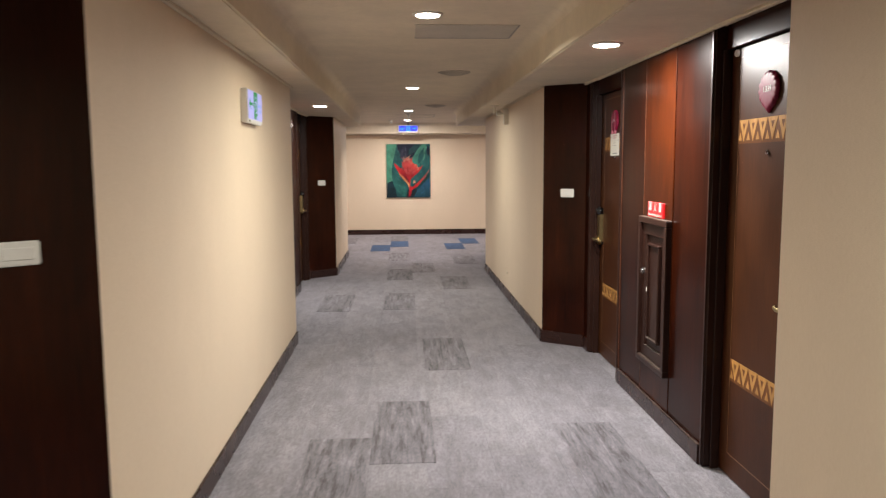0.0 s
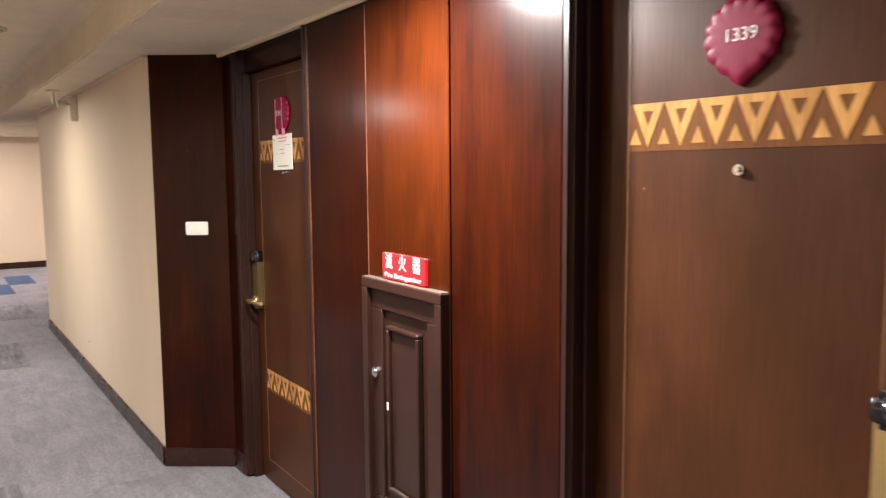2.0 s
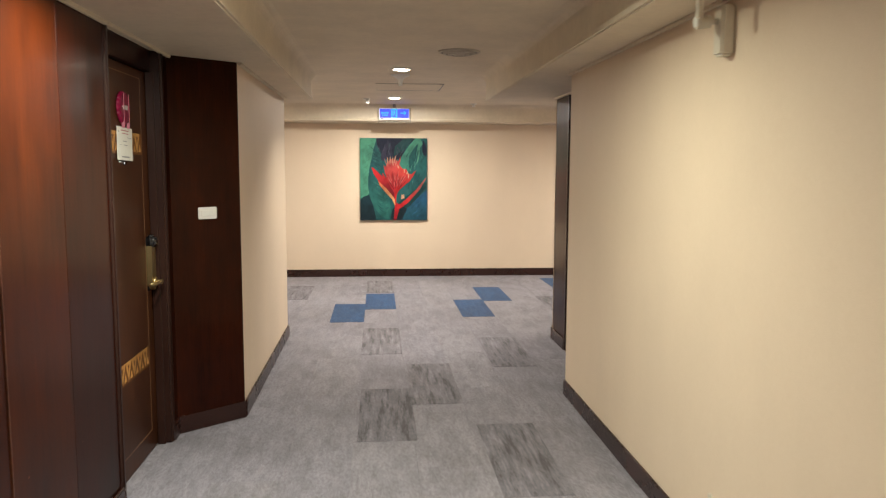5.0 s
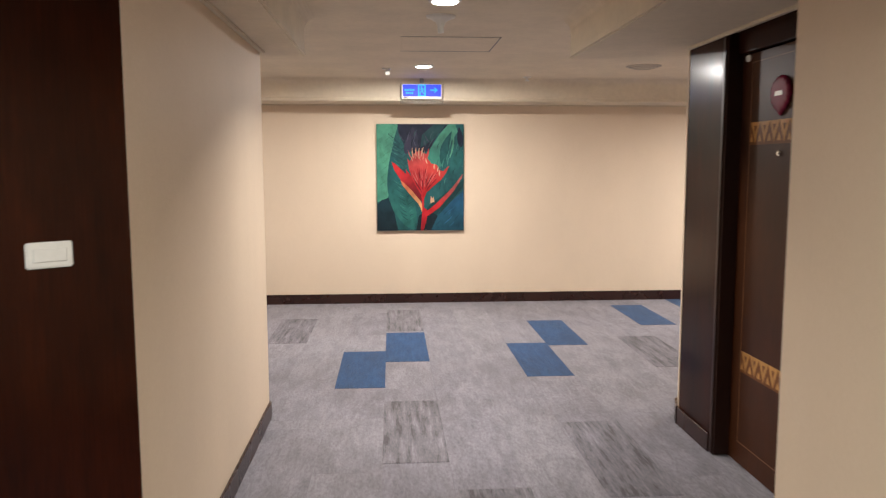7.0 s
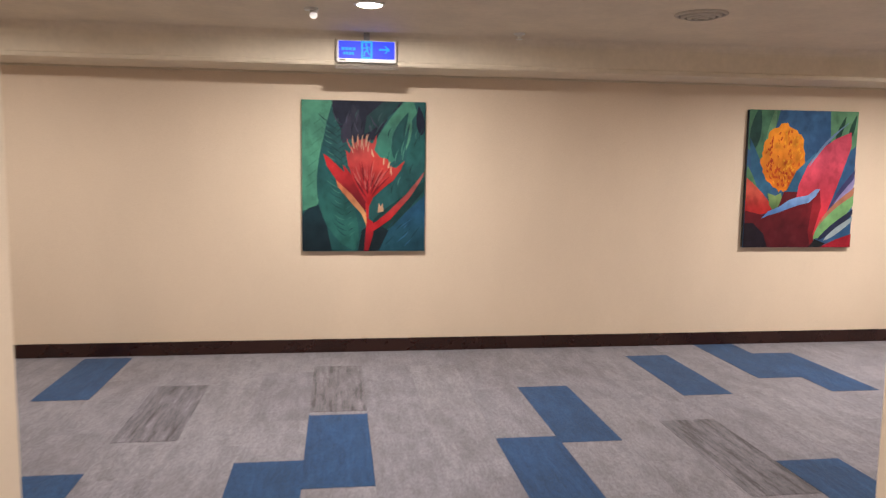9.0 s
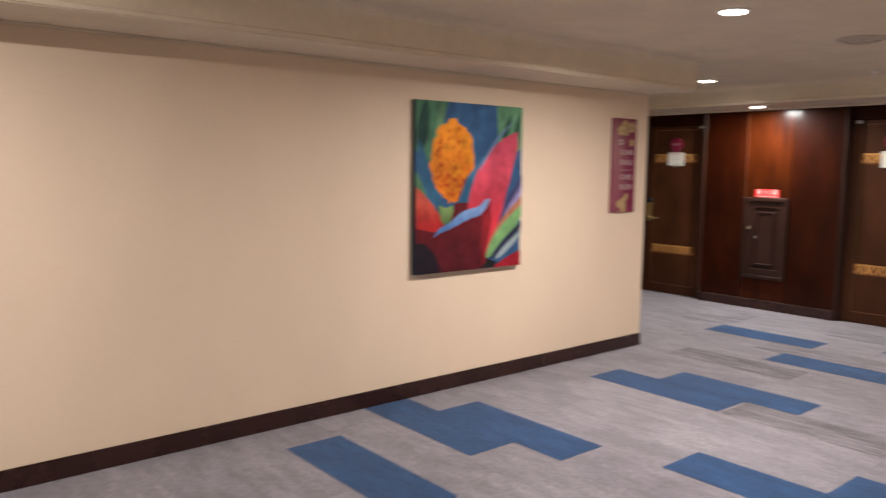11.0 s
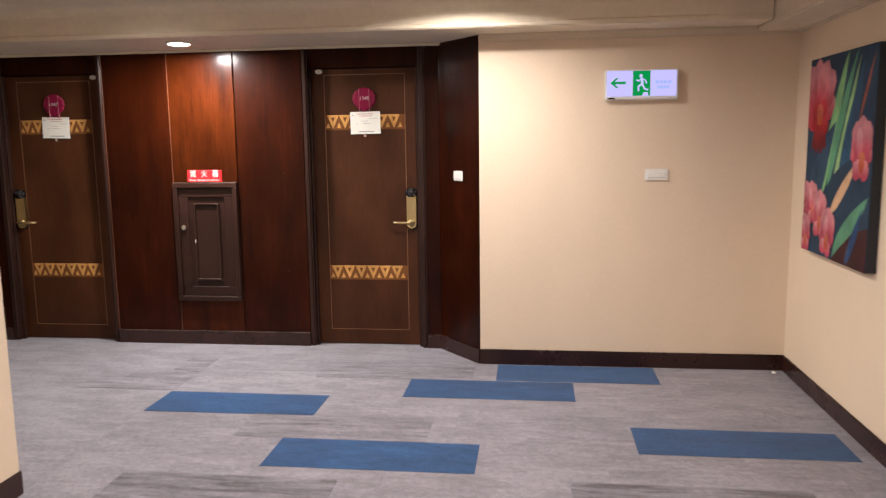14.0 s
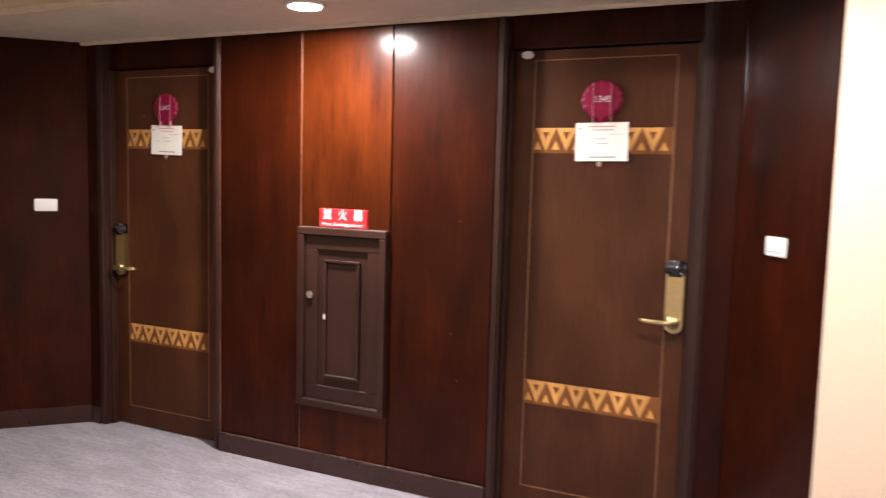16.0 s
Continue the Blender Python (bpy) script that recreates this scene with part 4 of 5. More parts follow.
def heliconia():
    c = Canvas(pose(0.13, YN, 1.35, 0, 0, NORTH), 0.922, 1.126, (0.016, 0.085, 0.088), "painting of a red heliconia flower among green leaves")
    c.shape([(0, 1), (0.25, 1), (0.2, 0.86), (0.16, 0.7), (0.17, 0.5), (0.16, 0.36), (0.1, 0.29), (0, 0.27)], (0.075, 0.27, 0.18))
    c.shape([(0.24, 1), (0.83, 1), (0.7, 0.9), (0.6, 0.75), (0.44, 0.72), (0.33, 0.78), (0.25, 0.92)], (0.012, 0.016, 0.034))
    c.leaf(0.33, 0.72, 70, 0.30, 0.10, (0.03, 0.03, 0.055))
    c.leaf(0.46, 0.74, 100, 0.30, 0.09, (0.022, 0.025, 0.045))
    c.shape([(0.5, 0.78), (0.66, 0.86), (0.8, 1), (0.66, 1), (0.52, 0.9)], (0.012, 0.05, 0.055))
    c.shape([(0.56, 0.66), (0.62, 0.78), (0.72, 0.9), (0.82, 1), (0.90, 1), (0.93, 0.93), (0.86, 0.84), (0.81, 0.72), (0.76, 0.62), (0.70, 0.58), (0.64, 0.62)], (0.035, 0.17, 0.13), top=(0.060, 0.22, 0.15))
    c.leaf(0.76, 0.60, 76, 0.42, 0.10, (0.012, 0.075, 0.075), 0.03)
    c.leaf(0.86, 0.52, 80, 0.55, 0.13, (0.016, 0.095, 0.092), -0.03)
    c.leaf(0.84, 0.68, 84, 0.34, 0.022, (0.075, 0.24, 0.16), -0.02, "painted_vein")
    c.leaf(0.97, 0.78, 96, 0.24, 0.07, (0.008, 0.012, 0.03))
    c.leaf(0.42, 0.0, 104, 0.98, 0.27, (0.022, 0.12, 0.105), 0.05, top=(0.012, 0.075, 0.082))
    for i in range(9):
        c.leaf(0.19 + 0.012 * i, 0.86 - 0.052 * i, -34, 0.12, 0.012, (0.012, 0.06, 0.065), 0.0, "painted_vein")
    for i in range(7):
        c.leaf(0.02 + 0.012 * i, 0.42 + 0.07 * i, 38, 0.13, 0.008, (0.055, 0.21, 0.14), 0.0, "painted_vein")
    c.shape([(0, 0), (0.24, 0), (0.2, 0.16), (0.13, 0.31), (0.05, 0.29), (0, 0.24)], (0.006, 0.018, 0.026), top=(0.008, 0.030, 0.042))
    c.shape([(0.54, 0.1), (0.72, 0.16), (0.86, 0.28), (1, 0.42), (1, 0.48), (0.8, 0.36), (0.66, 0.28), (0.56, 0.2)], (0.010, 0.045, 0.045))
    c.shape([(0.60, 0), (1, 0), (1, 0.38), (0.85, 0.27), (0.7, 0.14)], (0.014, 0.070, 0.105), top=(0.018, 0.085, 0.165))
    c.shape([(0.45, 0), (0.62, 0), (0.7, 0.14), (0.58, 0.2), (0.48, 0.14)], (0.006, 0.016, 0.022))
    rng = random.Random(3)
    for i in range(22):
        v0 = 0.10 + 0.036 * i
        c.leaf(0.36 - 0.18 * (v0 - 0.1), v0, rng.uniform(138, 150), rng.uniform(0.07, 0.13), 0.007, rng.choice([(0.045, 0.18, 0.145), (0.010, 0.055, 0.060)]), 0.008, "painted_vein")
        c.leaf(0.38 - 0.16 * (v0 - 0.1), v0, rng.uniform(24, 40), rng.uniform(0.05, 0.10), 0.006, rng.choice([(0.040, 0.16, 0.135), (0.010, 0.050, 0.056)]), 0.006, "painted_vein")
    for i in range(14):
        c.leaf(rng.uniform(0.28, 0.62), rng.uniform(0.76, 0.9), rng.uniform(55, 125), rng.uniform(0.06, 0.14), 0.010, rng.choice([(0.045, 0.050, 0.085), (0.006, 0.010, 0.020), (0.03, 0.07, 0.08)]), 0.01, "painted_stroke")
    for i in range(16):
        c.leaf(rng.uniform(0.68, 0.95), rng.uniform(0.35, 0.8), rng.uniform(68, 86), rng.uniform(0.08, 0.18), 0.008, rng.choice([(0.05, 0.19, 0.15), (0.010, 0.05, 0.055)]), 0.01, "painted_stroke")
    for i in range(10):
        c.leaf(rng.uniform(0.66, 0.9), rng.uniform(0.02, 0.2), rng.uniform(35, 55), rng.uniform(0.06, 0.14), 0.010, rng.choice([(0.025, 0.11, 0.20), (0.010, 0.05, 0.075)]), 0.0, "painted_stroke")
    red, deep, pale, rose = (0.40, 0.014, 0.020), (0.17, 0.006, 0.012), (0.50, 0.30, 0.19), (0.42, 0.055, 0.050)
    # dark outer petal with its pale edge, then the two fans of the flower
    c.shape([(0.17, 0.65), (0.21, 0.63), (0.34, 0.53), (0.33, 0.58), (0.42, 0.49), (0.51, 0.4), (0.53, 0.3), (0.5, 0.27), (0.42, 0.36), (0.28, 0.47), (0.2, 0.57)], deep, "painted_petal", (0.42, 0.018, 0.022))
    c.shape([(0.27, 0.48), (0.31, 0.45), (0.4, 0.38), (0.5, 0.28), (0.54, 0.21), (0.52, 0.17), (0.48, 0.25), (0.38, 0.34), (0.29, 0.43)], (0.62, 0.33, 0.14), "painted_edge", (0.50, 0.16, 0.07))
    c.shape([(0.52, 0.32), (0.42, 0.46), (0.37, 0.58), (0.35, 0.68), (0.38, 0.65), (0.41, 0.71), (0.45, 0.74), (0.5, 0.75), (0.54, 0.73), (0.57, 0.72), (0.60, 0.78), (0.60, 0.73), (0.56, 0.62), (0.55, 0.5), (0.54, 0.4)], red, "painted_petal", rose)
    c.shape([(0.52, 0.31), (0.55, 0.5), (0.56, 0.62), (0.58, 0.68), (0.63, 0.63), (0.69, 0.62), (0.71, 0.57), (0.76, 0.56), (0.83, 0.61), (0.8, 0.55), (0.74, 0.48), (0.65, 0.42), (0.57, 0.36), (0.54, 0.3)], (0.36, 0.011, 0.014), "painted_petal", (0.46, 0.045, 0.038))
    for u, v, ang, ln in ((0.42, 0.68, 96, 0.12), (0.455, 0.70, 92, 0.10), (0.485, 0.70, 86, 0.10), (0.515, 0.70, 78, 0.11), (0.58, 0.63, 104, 0.07), (0.66, 0.58, 84, 0.07), (0.70, 0.55, 80, 0.07), (0.725, 0.51, 92, 0.08)):
        c.leaf(u, v, ang, ln, 0.014, pale, 0.006, "painted_stamen")
    for u, v, ang, ln in ((0.52, 0.36, 118, 0.26), (0.53, 0.38, 100, 0.28), (0.55, 0.38, 62, 0.24), (0.56, 0.37, 48, 0.22), (0.53, 0.38, 88, 0.2)):
        c.leaf(u, v, ang, ln, 0.016, deep, 0.008, "painted_shade")
    for i in range(34):
        ang = rng.uniform(46, 122)
        r0 = rng.uniform(0.05, 0.20)
        c.leaf(0.53 + r0 * math.cos(radians(ang)), 0.36 + r0 * math.sin(radians(ang)) * 0.8, ang, rng.uniform(0.08, 0.17), rng.uniform(0.006, 0.013), rng.choice([deep, (0.30, 0.010, 0.016), (0.50, 0.05, 0.05), (0.46, 0.10, 0.09)]), 0.004, "painted_stroke")
    for i in range(9):
        c.leaf(0.40 + 0.016 * i, rng.uniform(0.64, 0.70), 112 - 4 * i, rng.uniform(0.06, 0.12), 0.008, rng.choice([(0.48, 0.12, 0.10), (0.52, 0.26, 0.18)]), 0.004, "painted_stroke")
    c.shape([(0.51, 0.33), (0.54, 0.31), (0.535, 0.22), (0.57, 0.2), (0.575, 0.12), (0.535, 0.0), (0.50, 0.0), (0.51, 0.1), (0.52, 0.2)], (0.30, 0.010, 0.018), "painted_stem", (0.46, 0.016, 0.02))
    c.shape([(0.53, 0.17), (0.6, 0.2), (0.7, 0.27), (0.85, 0.39), (0.995, 0.54), (0.98, 0.5), (0.88, 0.37), (0.72, 0.22), (0.62, 0.16), (0.56, 0.13)], (0.42, 0.014, 0.02), "painted_stem", (0.36, 0.10, 0.09))
    c.shape([(0.61, 0.26), (0.62, 0.33), (0.635, 0.30), (0.65, 0.325), (0.66, 0.27)], pale, "painted_bud")


def bromeliad():
    c = Canvas(pose(3.675, YN, 1.365, 0, 0, NORTH), 0.95, 1.11, (0.035, 0.105, 0.225), "painting of an orange flower cone with pink and red leaves")
    c.shape([(0, 1), (0.28, 1), (0.22, 0.8), (0.15, 0.62), (0.0, 0.72)], (0.075, 0.21, 0.12))
    c.leaf(0.04, 0.70, 82, 0.40, 0.10, (0.02, 0.075, 0.06))
    c.leaf(0.16, 0.62, 80, 0.50, 0.07, (0.15, 0.32, 0.17))
    c.shape([(0.74, 1), (1, 1), (1, 0.75), (0.86, 0.66), (0.76, 0.72)], (0.12, 0.29, 0.16))
    c.leaf(0.80, 0.76, 70, 0.26, 0.045, (0.02, 0.07, 0.05))
    c.leaf(0.92, 0.78, 74, 0.24, 0.045, (0.02, 0.07, 0.05))
    c.leaf(0.30, 0.20, 112, 0.75, 0.13, (0.030, 0.12, 0.22), 0.03)
    c.leaf(0.10, 0.28, 104, 0.38, 0.14, (0.09, 0.22, 0.11), 0.02)
    c.leaf(0.30, 0.14, 55, 0.95, 0.17, (0.025, 0.10, 0.20), 0.08)
    rng = random.Random(4)
    pts = []
    for i in range(64):
        a = 2 * math.pi * i / 64
        up = math.sin(a)
        k = rng.uniform(0.93, 1.05)
        half = 0.205 * (1.0 if up > 0 else 1.0 - 0.35 * up * up)
        pts.append((0.33 + half * math.cos(a) * k, 0.64 + (0.26 if up > 0 else 0.235) * up * k))
    c.shape(pts, (0.74, 0.20, 0.012), "painted_cone", (0.86, 0.30, 0.02))
    for i in range(150):
        a, r = rng.uniform(0, 6.28), math.sqrt(rng.random()) * 0.93
        u, v = 0.33 + 0.19 * r * math.cos(a) * (1.0 if math.sin(a) > 0 else 0.82), 0.62 + (0.25 if math.sin(a) > 0 else 0.20) * r * math.sin(a)
        dark = u < 0.30 or v < 0.55
        hue = rng.choice([(0.60, 0.095, 0.012), (0.48, 0.060, 0.012), (0.82, 0.30, 0.02)] if dark else [(0.90, 0.38, 0.02), (0.80, 0.24, 0.014), (0.64, 0.12, 0.012)])
        c.leaf(u, v, rng.uniform(50, 130), rng.uniform(0.022, 0.045), rng.uniform(0.010, 0.018), hue, 0, "painted_fleck")
    c.shape([(0.36, 0.40), (0.45, 0.56), (0.62, 0.70), (0.66, 0.66), (0.52, 0.5), (0.46, 0.34)], (0.022, 0.09, 0.17), top=(0.05, 0.16, 0.29))
    c.shape([(0, 0.51), (0.06, 0.47), (0.15, 0.40), (0.26, 0.29), (0.2, 0.25), (0, 0.22)], (0.42, 0.020, 0.020), "painted_petal", (0.58, 0.10, 0.065))
    c.shape([(0.2, 0.40), (0.27, 0.38), (0.32, 0.40), (0.34, 0.34), (0.27, 0.26), (0.22, 0.31)], (0.10, 0.19, 0.07), top=(0.20, 0.32, 0.11))
    c.shape([(0.35, 0.41), (0.47, 0.41), (0.47, 0.33), (0.29, 0.27)], (0.10, 0.007, 0.012), "painted_petal")
    c.shape([(0.46, 0.34), (0.48, 0.46), (0.55, 0.60), (0.66, 0.72), (0.80, 0.80), (0.94, 0.85), (0.95, 0.75), (0.88, 0.56), (0.80, 0.36), (0.72, 0.18), (0.65, 0.06), (0.60, 0.2)], (0.56, 0.030, 0.050), "painted_petal", (0.60, 0.075, 0.125))
    c.leaf(0.56, 0.59, 47, 0.54, 0.022, (0.16, 0.26, 0.42), 0.03, "painted_edge")
    c.leaf(0.70, 0.08, 60, 0.78, 0.075, (0.05, 0.05, 0.14), 0.03)
    c.leaf(0.72, 0.10, 56, 0.70, 0.07, (0.25, 0.22, 0.42), 0.03)
    c.leaf(0.66, 0.09, 48, 0.60, 0.13, (0.36, 0.15, 0.09), 0.0)
    c.leaf(0.64, 0.06, 44, 0.62, 0.12, (0.17, 0.36, 0.14), 0.0)
    c.leaf(0.68, 0.05, 38, 0.52, 0.06, (0.02, 0.025, 0.06), 0.0)
    c.leaf(0.74, 0.05, 36, 0.42, 0.05, (0.32, 0.40, 0.42), 0.0)
    c.shape([(0, 0), (0.66, 0), (0.64, 0.1), (0.70, 0.3), (0.68, 0.42), (0.58, 0.38), (0.45, 0.31), (0.3, 0.26), (0.16, 0.24), (0.0, 0.27)], (0.075, 0.005, 0.010), "painted_petal", (0.15, 0.009, 0.015))
    c.shape([(0.62, 0.0), (0.66, 0.0), (0.64, 0.1), (0.70, 0.3), (0.68, 0.42), (0.62, 0.34), (0.59, 0.12)], (0.17, 0.009, 0.014), "painted_petal", (0.24, 0.012, 0.02))
    c.shape([(0, 0), (0.22, 0), (0.18, 0.1), (0.08, 0.18), (0, 0.18)], (0.012, 0.007, 0.014))
    c.shape([(0.15, 0.21), (0.21, 0.265), (0.30, 0.295), (0.40, 0.35), (0.47, 0.37), (0.57, 0.385), (0.64, 0.43), (0.68, 0.43), (0.64, 0.375), (0.58, 0.33), (0.50, 0.315), (0.41, 0.29), (0.30, 0.255), (0.21, 0.235)], (0.10, 0.24, 0.52), "painted_edge", (0.22, 0.38, 0.66))
    c.shape([(0.70, 0), (1, 0), (1, 0.1), (0.86, 0.06)], (0.34, 0.012, 0.025), "painted_petal")
    c.shape([(0.6, 0), (0.72, 0), (0.76, 0.03), (0.66, 0.06)], (0.01, 0.012, 0.015))


def orchid():
    c = Canvas(pose(6.96, YS, 1.375, 0, 0, SOUTH), 0.86, 1.06, (0.016, 0.045, 0.085), "painting of pink orchids among dark blue leaves", 0.05)
    # the wall is seen from the hall, so the picture's left is its east side
    c.leaf(0.30, 0.30, 70, 0.95, 0.12, (0.20, 0.42, 0.18), 0.02)
    c.leaf(0.38, 0.34, 66, 0.9, 0.09, (0.09, 0.28, 0.16), 0.02)
    c.leaf(0.45, 0.30, 68, 0.9, 0.06, (0.30, 0.50, 0.22), 0.0)
    c.leaf(0.55, 0.25, 72, 0.9, 0.16, (0.02, 0.075, 0.14), 0.0)
    c.leaf(0.10, 0.15, 60, 0.75, 0.22, (0.02, 0.06, 0.11), 0.05)
    c.leaf(0.25, 0.10, 40, 0.8, 0.22, (0.014, 0.04, 0.075), 0.05)
    c.leaf(0.45, 0.22, 42, 0.5, 0.08, (0.62, 0.40, 0.24), 0.0)
    c.leaf(0.52, 0.02, 40, 0.6, 0.14, (0.10, 0.28, 0.17), 0.0)
    c.shape([(0.5, 0), (1, 0), (1, 0.2), (0.8, 0.16), (0.6, 0.06)], (0.045, 0.012, 0.014))
    c.leaf(0.72, 0.0, 60, 0.4, 0.07, (0.02, 0.06, 0.15), 0)
    c.leaf(0.80, 0.66, 66, 0.42, 0.03, (0.30, 0.09, 0.06), 0)

    def bloom(u, v, s, tilt=0):
        """A half-open flower of blunt petals with a small warm lip."""
        rose, blush = (0.46, 0.06, 0.10), (0.64, 0.25, 0.28)
        for ang, ln, wd in ((140, 0.10, 0.10), (40, 0.10, 0.10), (112, 0.15, 0.11), (68, 0.15, 0.11), (90, 0.16, 0.11), (225, 0.08, 0.07), (315, 0.08, 0.07)):
            c.leaf(u, v - 0.02 * s, ang + tilt, ln * s, wd * s, rose, 0, "painted_petal", 0, blush)
        c.leaf(u - 0.012 * s, v - 0.01 * s, 96 + tilt, 0.11 * s, 0.05 * s, (0.56, 0.13, 0.17), 0, "painted_petal", 0, (0.68, 0.34, 0.36))
        c.leaf(u + 0.01 * s, v + 0.01 * s, 268, 0.08 * s, 0.05 * s, (0.46, 0.07, 0.04), 0, "painted_lip", 0, (0.56, 0.16, 0.08))
    # the large flower: pale ruffled hood, red mouth, warm lip and dark hanging petals
    for ang, ln, wd in ((165, 0.24, 0.20), (22, 0.28, 0.19), (140, 0.34, 0.21), (48, 0.36, 0.21), (118, 0.37, 0.20), (70, 0.37, 0.20), (94, 0.37, 0.18)):
        c.leaf(0.18, 0.70, ang, ln, wd, (0.46, 0.045, 0.07), 0.01, "painted_petal", 0, (0.64, 0.25, 0.28))
    for ang, ln in ((108, 0.26), (82, 0.25), (60, 0.22), (132, 0.22)):
        c.leaf(0.18, 0.72, ang, ln, 0.035, (0.42, 0.03, 0.05), 0.01, "painted_shade", 1.0, (0.55, 0.12, 0.15))
    for ang, ln in ((205, 0.15), (332, 0.17), (150, 0.13), (40, 0.14)):
        c.leaf(0.20, 0.70, ang, ln, 0.11, (0.34, 0.012, 0.022), 0, "painted_petal", 0, (0.48, 0.03, 0.045))
    for ang in (238, 258, 282, 304):
        c.leaf(0.21, 0.68, ang, 0.21, 0.075, (0.13, 0.010, 0.014), 0, "painted_lip", 0, (0.34, 0.016, 0.025))
    c.leaf(0.21, 0.77, 268, 0.14, 0.10, (0.54, 0.10, 0.035), 0, "painted_lip", 0, (0.58, 0.14, 0.09))
    for u, v, s, tilt in ((0.86, 0.52, 1.6, 0), (0.04, 0.27, 1.0, 20), (0.16, 0.24, 1.25, 10), (0.29, 0.19, 1.35, 0), (0.42, 0.11, 1.35, -8), (0.06, 0.08, 1.1, 5)):
        bloom(u, v, s, tilt)


heliconia()
bromeliad()
orchid()

# ---- room board ----
b = thing("room_number_board", pose(5.351, YN, 1.527, 0, 0, NORTH), "magenta room direction board with numbers and flowers", "sign")
part("plate", box(bmesh.new(), -0.154, 0.154, -0.02, 0.0, -0.377, 0.377, 0.003), BOARD, b)
for txt, z in (("1348", 0.105), ("1362", 0.025), ("1345", -0.095), ("1359", -0.175)):
    words(txt, 0.062, SILVER, b, pose(0.028, -0.0212, z), "room_number", 0.145)
for z in (0.065, -0.135):
    part("dash", box(bmesh.new(), 0.026, 0.031, -0.0212, -0.0204, z - 0.006, z + 0.006), SILVER, b)
part("rule", box(bmesh.new(), -0.045, 0.10, -0.0212, -0.0204, -0.037, -0.034), SILVER, b)
bm = slab(bmesh.new(), [(-0.072, 0.168), (-0.03, 0.168), (-0.03, 0.205), (-0.072, 0.205), (-0.072, 0.198), (-0.04, 0.198), (-0.04, 0.175), (-0.072, 0.175)], -0.0212, -0.0204)
part("pictogram", bm, SILVER, b)


def blossom(x, z, r, mat):
    bm = bmesh.new()
    for k in range(5):
        a0 = 2 * math.pi * k / 5 + 0.3
        bm.faces.new([bm.verts.new((x + math.cos(a0) * r * 0.55 + r * 0.42 * math.cos(q), -0.0213 - 0.0001 * k, z + math.sin(a0) * r * 0.55 + r * 0.42 * math.sin(q))) for q in [2 * math.pi * j / 10 for j in range(10)]])
    part("blossom", bm, mat, b)


for x, z, r in ((0.0, 0.325, 0.045), (0.085, 0.31, 0.05), (-0.05, 0.28, 0.045), (0.02, 0.265, 0.03), (0.09, 0.185, 0.035), (0.005, -0.29, 0.04), (0.04, -0.25, 0.03), (0.0, -0.34, 0.045), (-0.05, -0.31, 0.035)):
    blossom(x, z, r, GOLD_PRINT)


# ---- hatches in the hall's south wall ----
def hatch(x0, x1):
    h = thing("wall_hatch", pose((x0 + x1) / 2, YS, 0.51, 0, 0, SOUTH), "flush wall hatch covered like the wall with dark pull", "hatch", "wall hatches")
    w = (x1 - x0) / 2
    part("panel", box(bmesh.new(), -w, w, -0.006, 0.0, -0.24, 0.24, 0.002), WALL, h)
    part("edge", rect_ring(bmesh.new(), -w - 0.006, w + 0.006, -0.246, 0.246, 0.004, -0.003, 0.0, 0), TRIM, h)
    part("pull", box(bmesh.new(), -w + 0.07, -w + 0.085, -0.012, -0.004, -0.04, 0.06, 0.002), SHADOWGREY, h, "dark slim pull")


hatch(5.38, 5.84)
hatch(4.80, 5.26)

# scrap of paper on the carpet in the hall's corner
scrap = thing("paper_scrap", pose(7.68, 12.56, 0.002), "small crumpled white scrap of paper on the carpet", "paper scrap")
bm = bmesh.new()
bmesh.ops.create_icosphere(bm, subdivisions=2, radius=0.016)
rng = random.Random(7)
for v in bm.verts:
    v.co *= rng.uniform(0.7, 1.15)
    v.co.z = max(0.0, v.co.z * 0.5 + 0.006)
part("paper", bm, PAPER, scrap)

# small plug low on the corridor wall
p = thing("wall_plug", pose(XE, 8.36, 0.28, 0, 0, EAST), "small worn plug low on the cream wall", "plug")
part("plug", rod(bmesh.new(), (0, -0.004, 0), 0.012, 0.01, "y", 14), IVORY, p)

# ---- carpet: planks laid over a slab ----
floor = setting("floor", box(bmesh.new(), -4.6, 8.8, -2.9, 21.0, -0.12, -0.006), UNDERLAY, "grey carpet plank floor with blue accents", "floor")
PW, PL = 0.336, 1.005


def unit_plank(name, mat):
    bm = box(bmesh.new(), 0, 1, 0, 1, -0.006, 0.0)
    me = bpy.data.meshes.new(name)
    bm.to_mesh(me)
    bm.free()
    me.materials.append(mat)
    return me


def lay(me, x0, x1, y0, y1, z, name="carpet_plank"):
    o = new(name, me)
    o.parent = floor
    o.location, o.scale = (x0 + 0.0004, y0 + 0.0004, z), (x1 - x0 - 0.0008, y1 - y0 - 0.0008, 1)
    return o


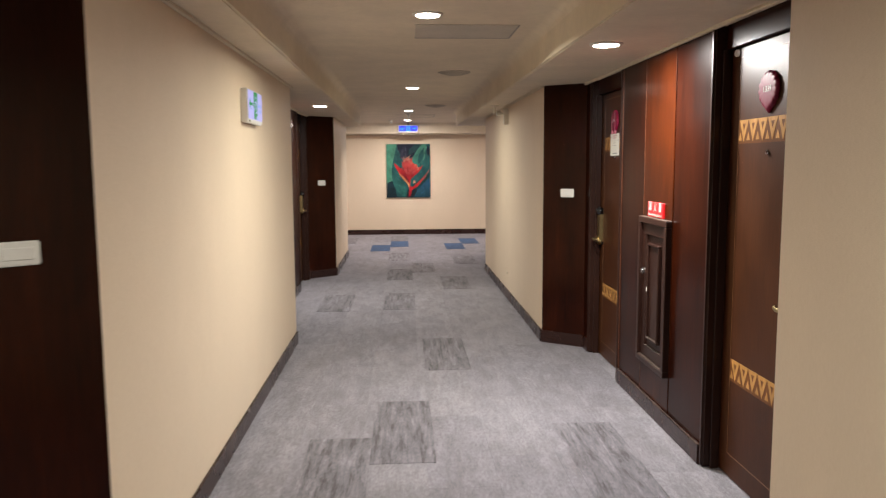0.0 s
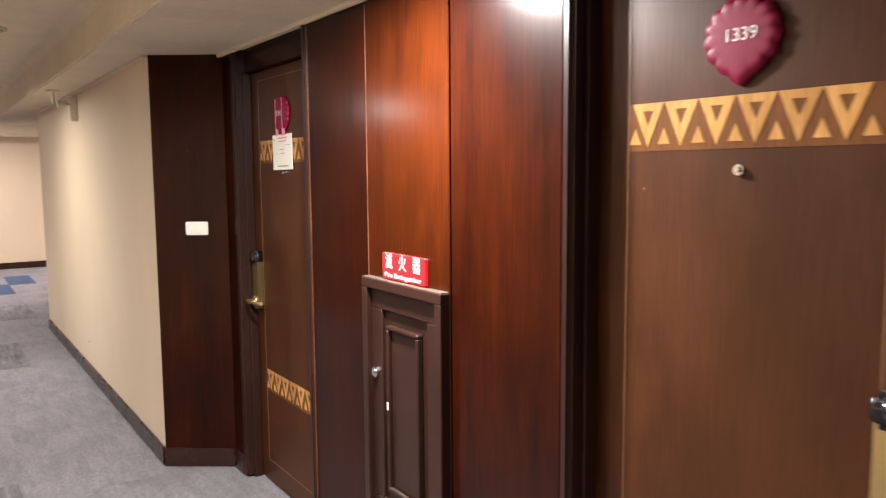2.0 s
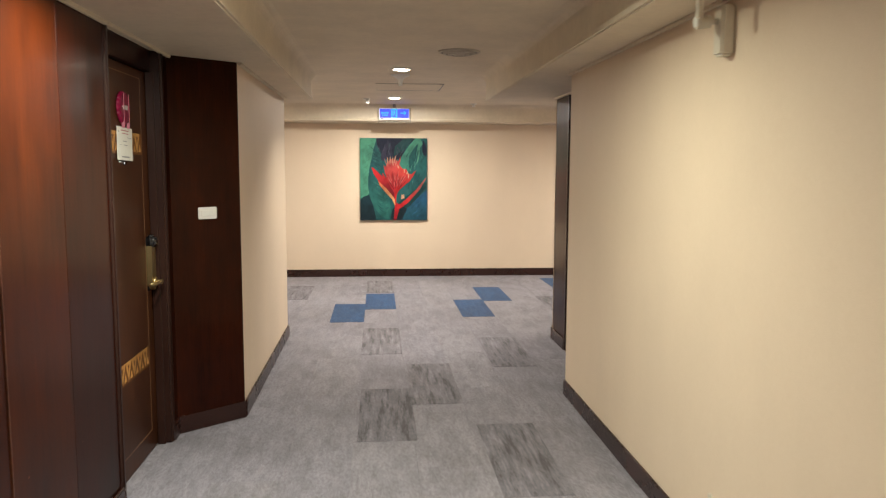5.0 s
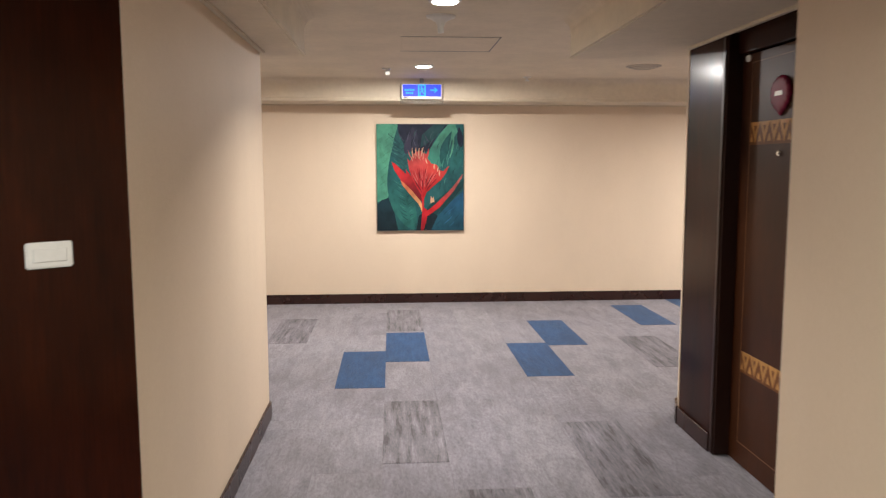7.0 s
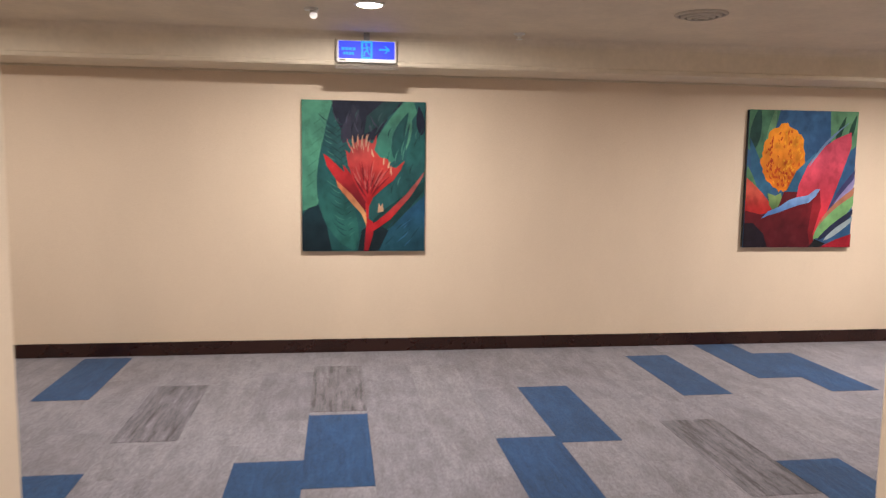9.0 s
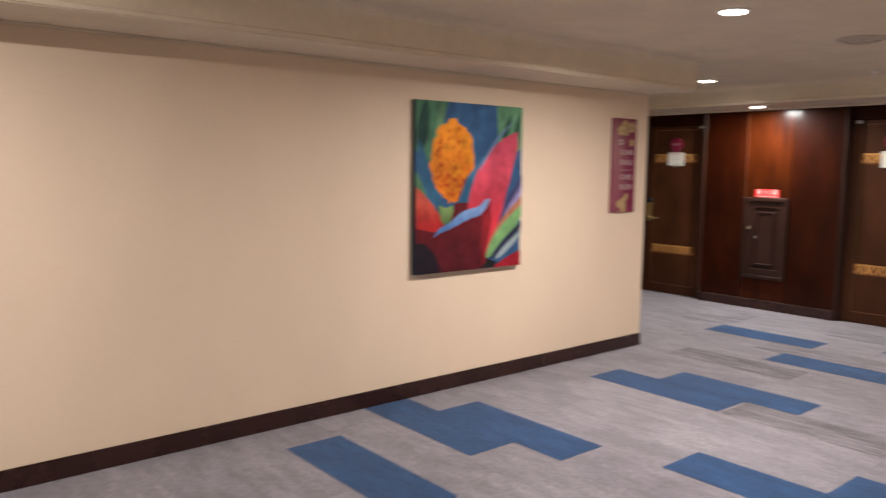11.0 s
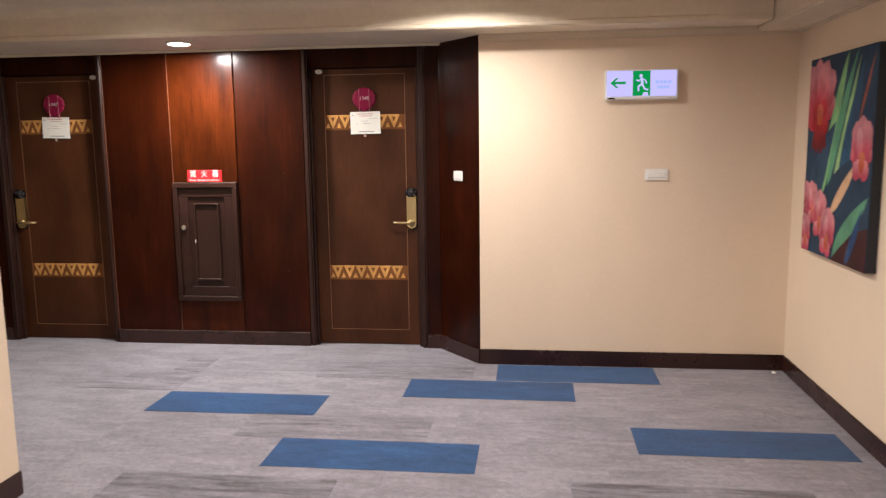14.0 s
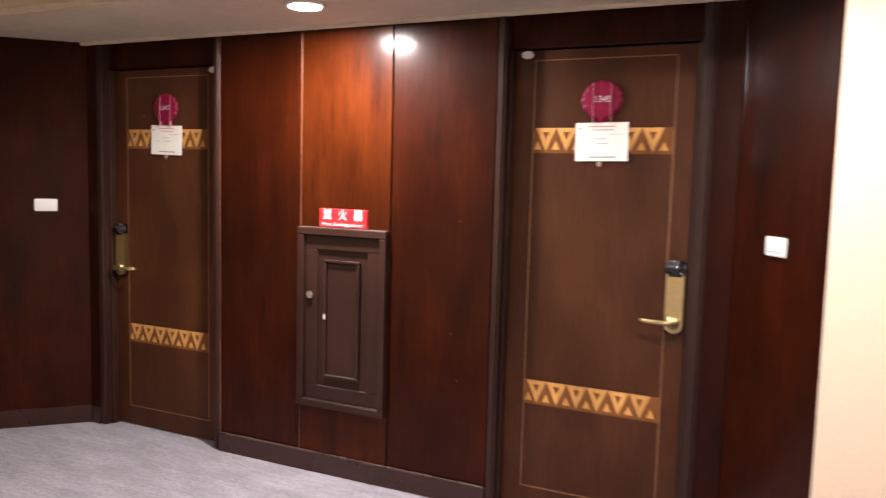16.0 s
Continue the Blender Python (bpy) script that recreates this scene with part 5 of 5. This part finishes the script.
GREY_PLANK, DARK_PLANK, BLUE_PLANK = unit_plank("grey_plank", GREY_CARPET), unit_plank("streaked_plank", DARK_CARPET), unit_plank("blue_plank", BLUE_CARPET)
FAINT_PLANK = unit_plank("faint_plank", FAINT_CARPET)
AREAS = [(-1.45, 1.62, -2.6, YS), (-4.2, 8.35, YS, YN), (XN, 8.35, YN, 20.6)]
rng = random.Random(11)
far, count = [], 0
for ax0, ax1, ay0, ay1 in AREAS:
    k0 = math.floor((ax0 + 0.235) / PW)
    k1 = math.ceil((ax1 + 0.235) / PW)
    for k in range(k0, k1):
        x0, x1 = max(ax0, -0.235 + k * PW), min(ax1, -0.235 + (k + 1) * PW)
        shift = (k * 0.37) % 1.0 * PL
        j = math.floor((ay0 - shift) / PL)
        while shift + j * PL < ay1:
            y0, y1 = max(ay0, shift + j * PL), min(ay1, shift + (j + 1) * PL)
            j += 1
            if x1 - x0 < 0.01 or y1 - y0 < 0.01:
                continue
            if y1 > 1.2 and x0 > -1.7 and y0 < 18.6 and count < 258:
                lay(GREY_PLANK, x0, x1, y0, y1, 0.0)
                count += 1
            else:
                far.append((x0, x1, y0, y1))
bm = bmesh.new()
for x0, x1, y0, y1 in far:
    box(bm, x0 + 0.0004, x1 - 0.0004, y0 + 0.0004, y1 - 0.0004, -0.006, 0.0)
rest = part("carpet_planks", bm, GREY_CARPET, floor)
tagged(rest, kind="stuff")

# blue and streaked planks: x, y of the near left corner
BLUE = [(-0.568, 13.10), (-0.235, 13.77), (0.765, 13.30), (1.10, 14.21), (2.125, 14.94), (2.83, 15.27), (3.155, 14.93), (3.50, 13.55), (3.835, 12.88),
        (4.54, 14.86), (4.86, 14.51), (6.045, 14.33), (6.70, 15.27), (2.10, 12.85), (5.315, 12.565), (6.335, 12.565), (7.05, 13.83), (7.40, 13.30), (-1.905, 15.2), (-1.572, 13.04)]
DARK = [(-0.235, 11.79), (0.785, 11.33), (-0.215, 9.80), (0.115, 10.45), (0.48, 9.03), (-0.89, 7.70), (-0.215, 7.76), (-0.185, 3.69), (-0.52, 3.05), (0.15, 5.42),
        (0.84, 3.22), (-1.235, 14.44), (-0.235, 14.84), (1.76, 13.48), (4.54, 13.83), (5.665, 12.90), (5.60, 14.93)]
FAINT = [(7.385, 14.45), (6.385, 14.60), (7.405, 16.45), (7.06, 16.90)]
for me, spots in ((BLUE_PLANK, BLUE), (DARK_PLANK, DARK), (FAINT_PLANK, FAINT)):
    for x, y in spots:
        lay(me, x, x + PW, y, min(y + PL, YN - 0.016), 0.002)
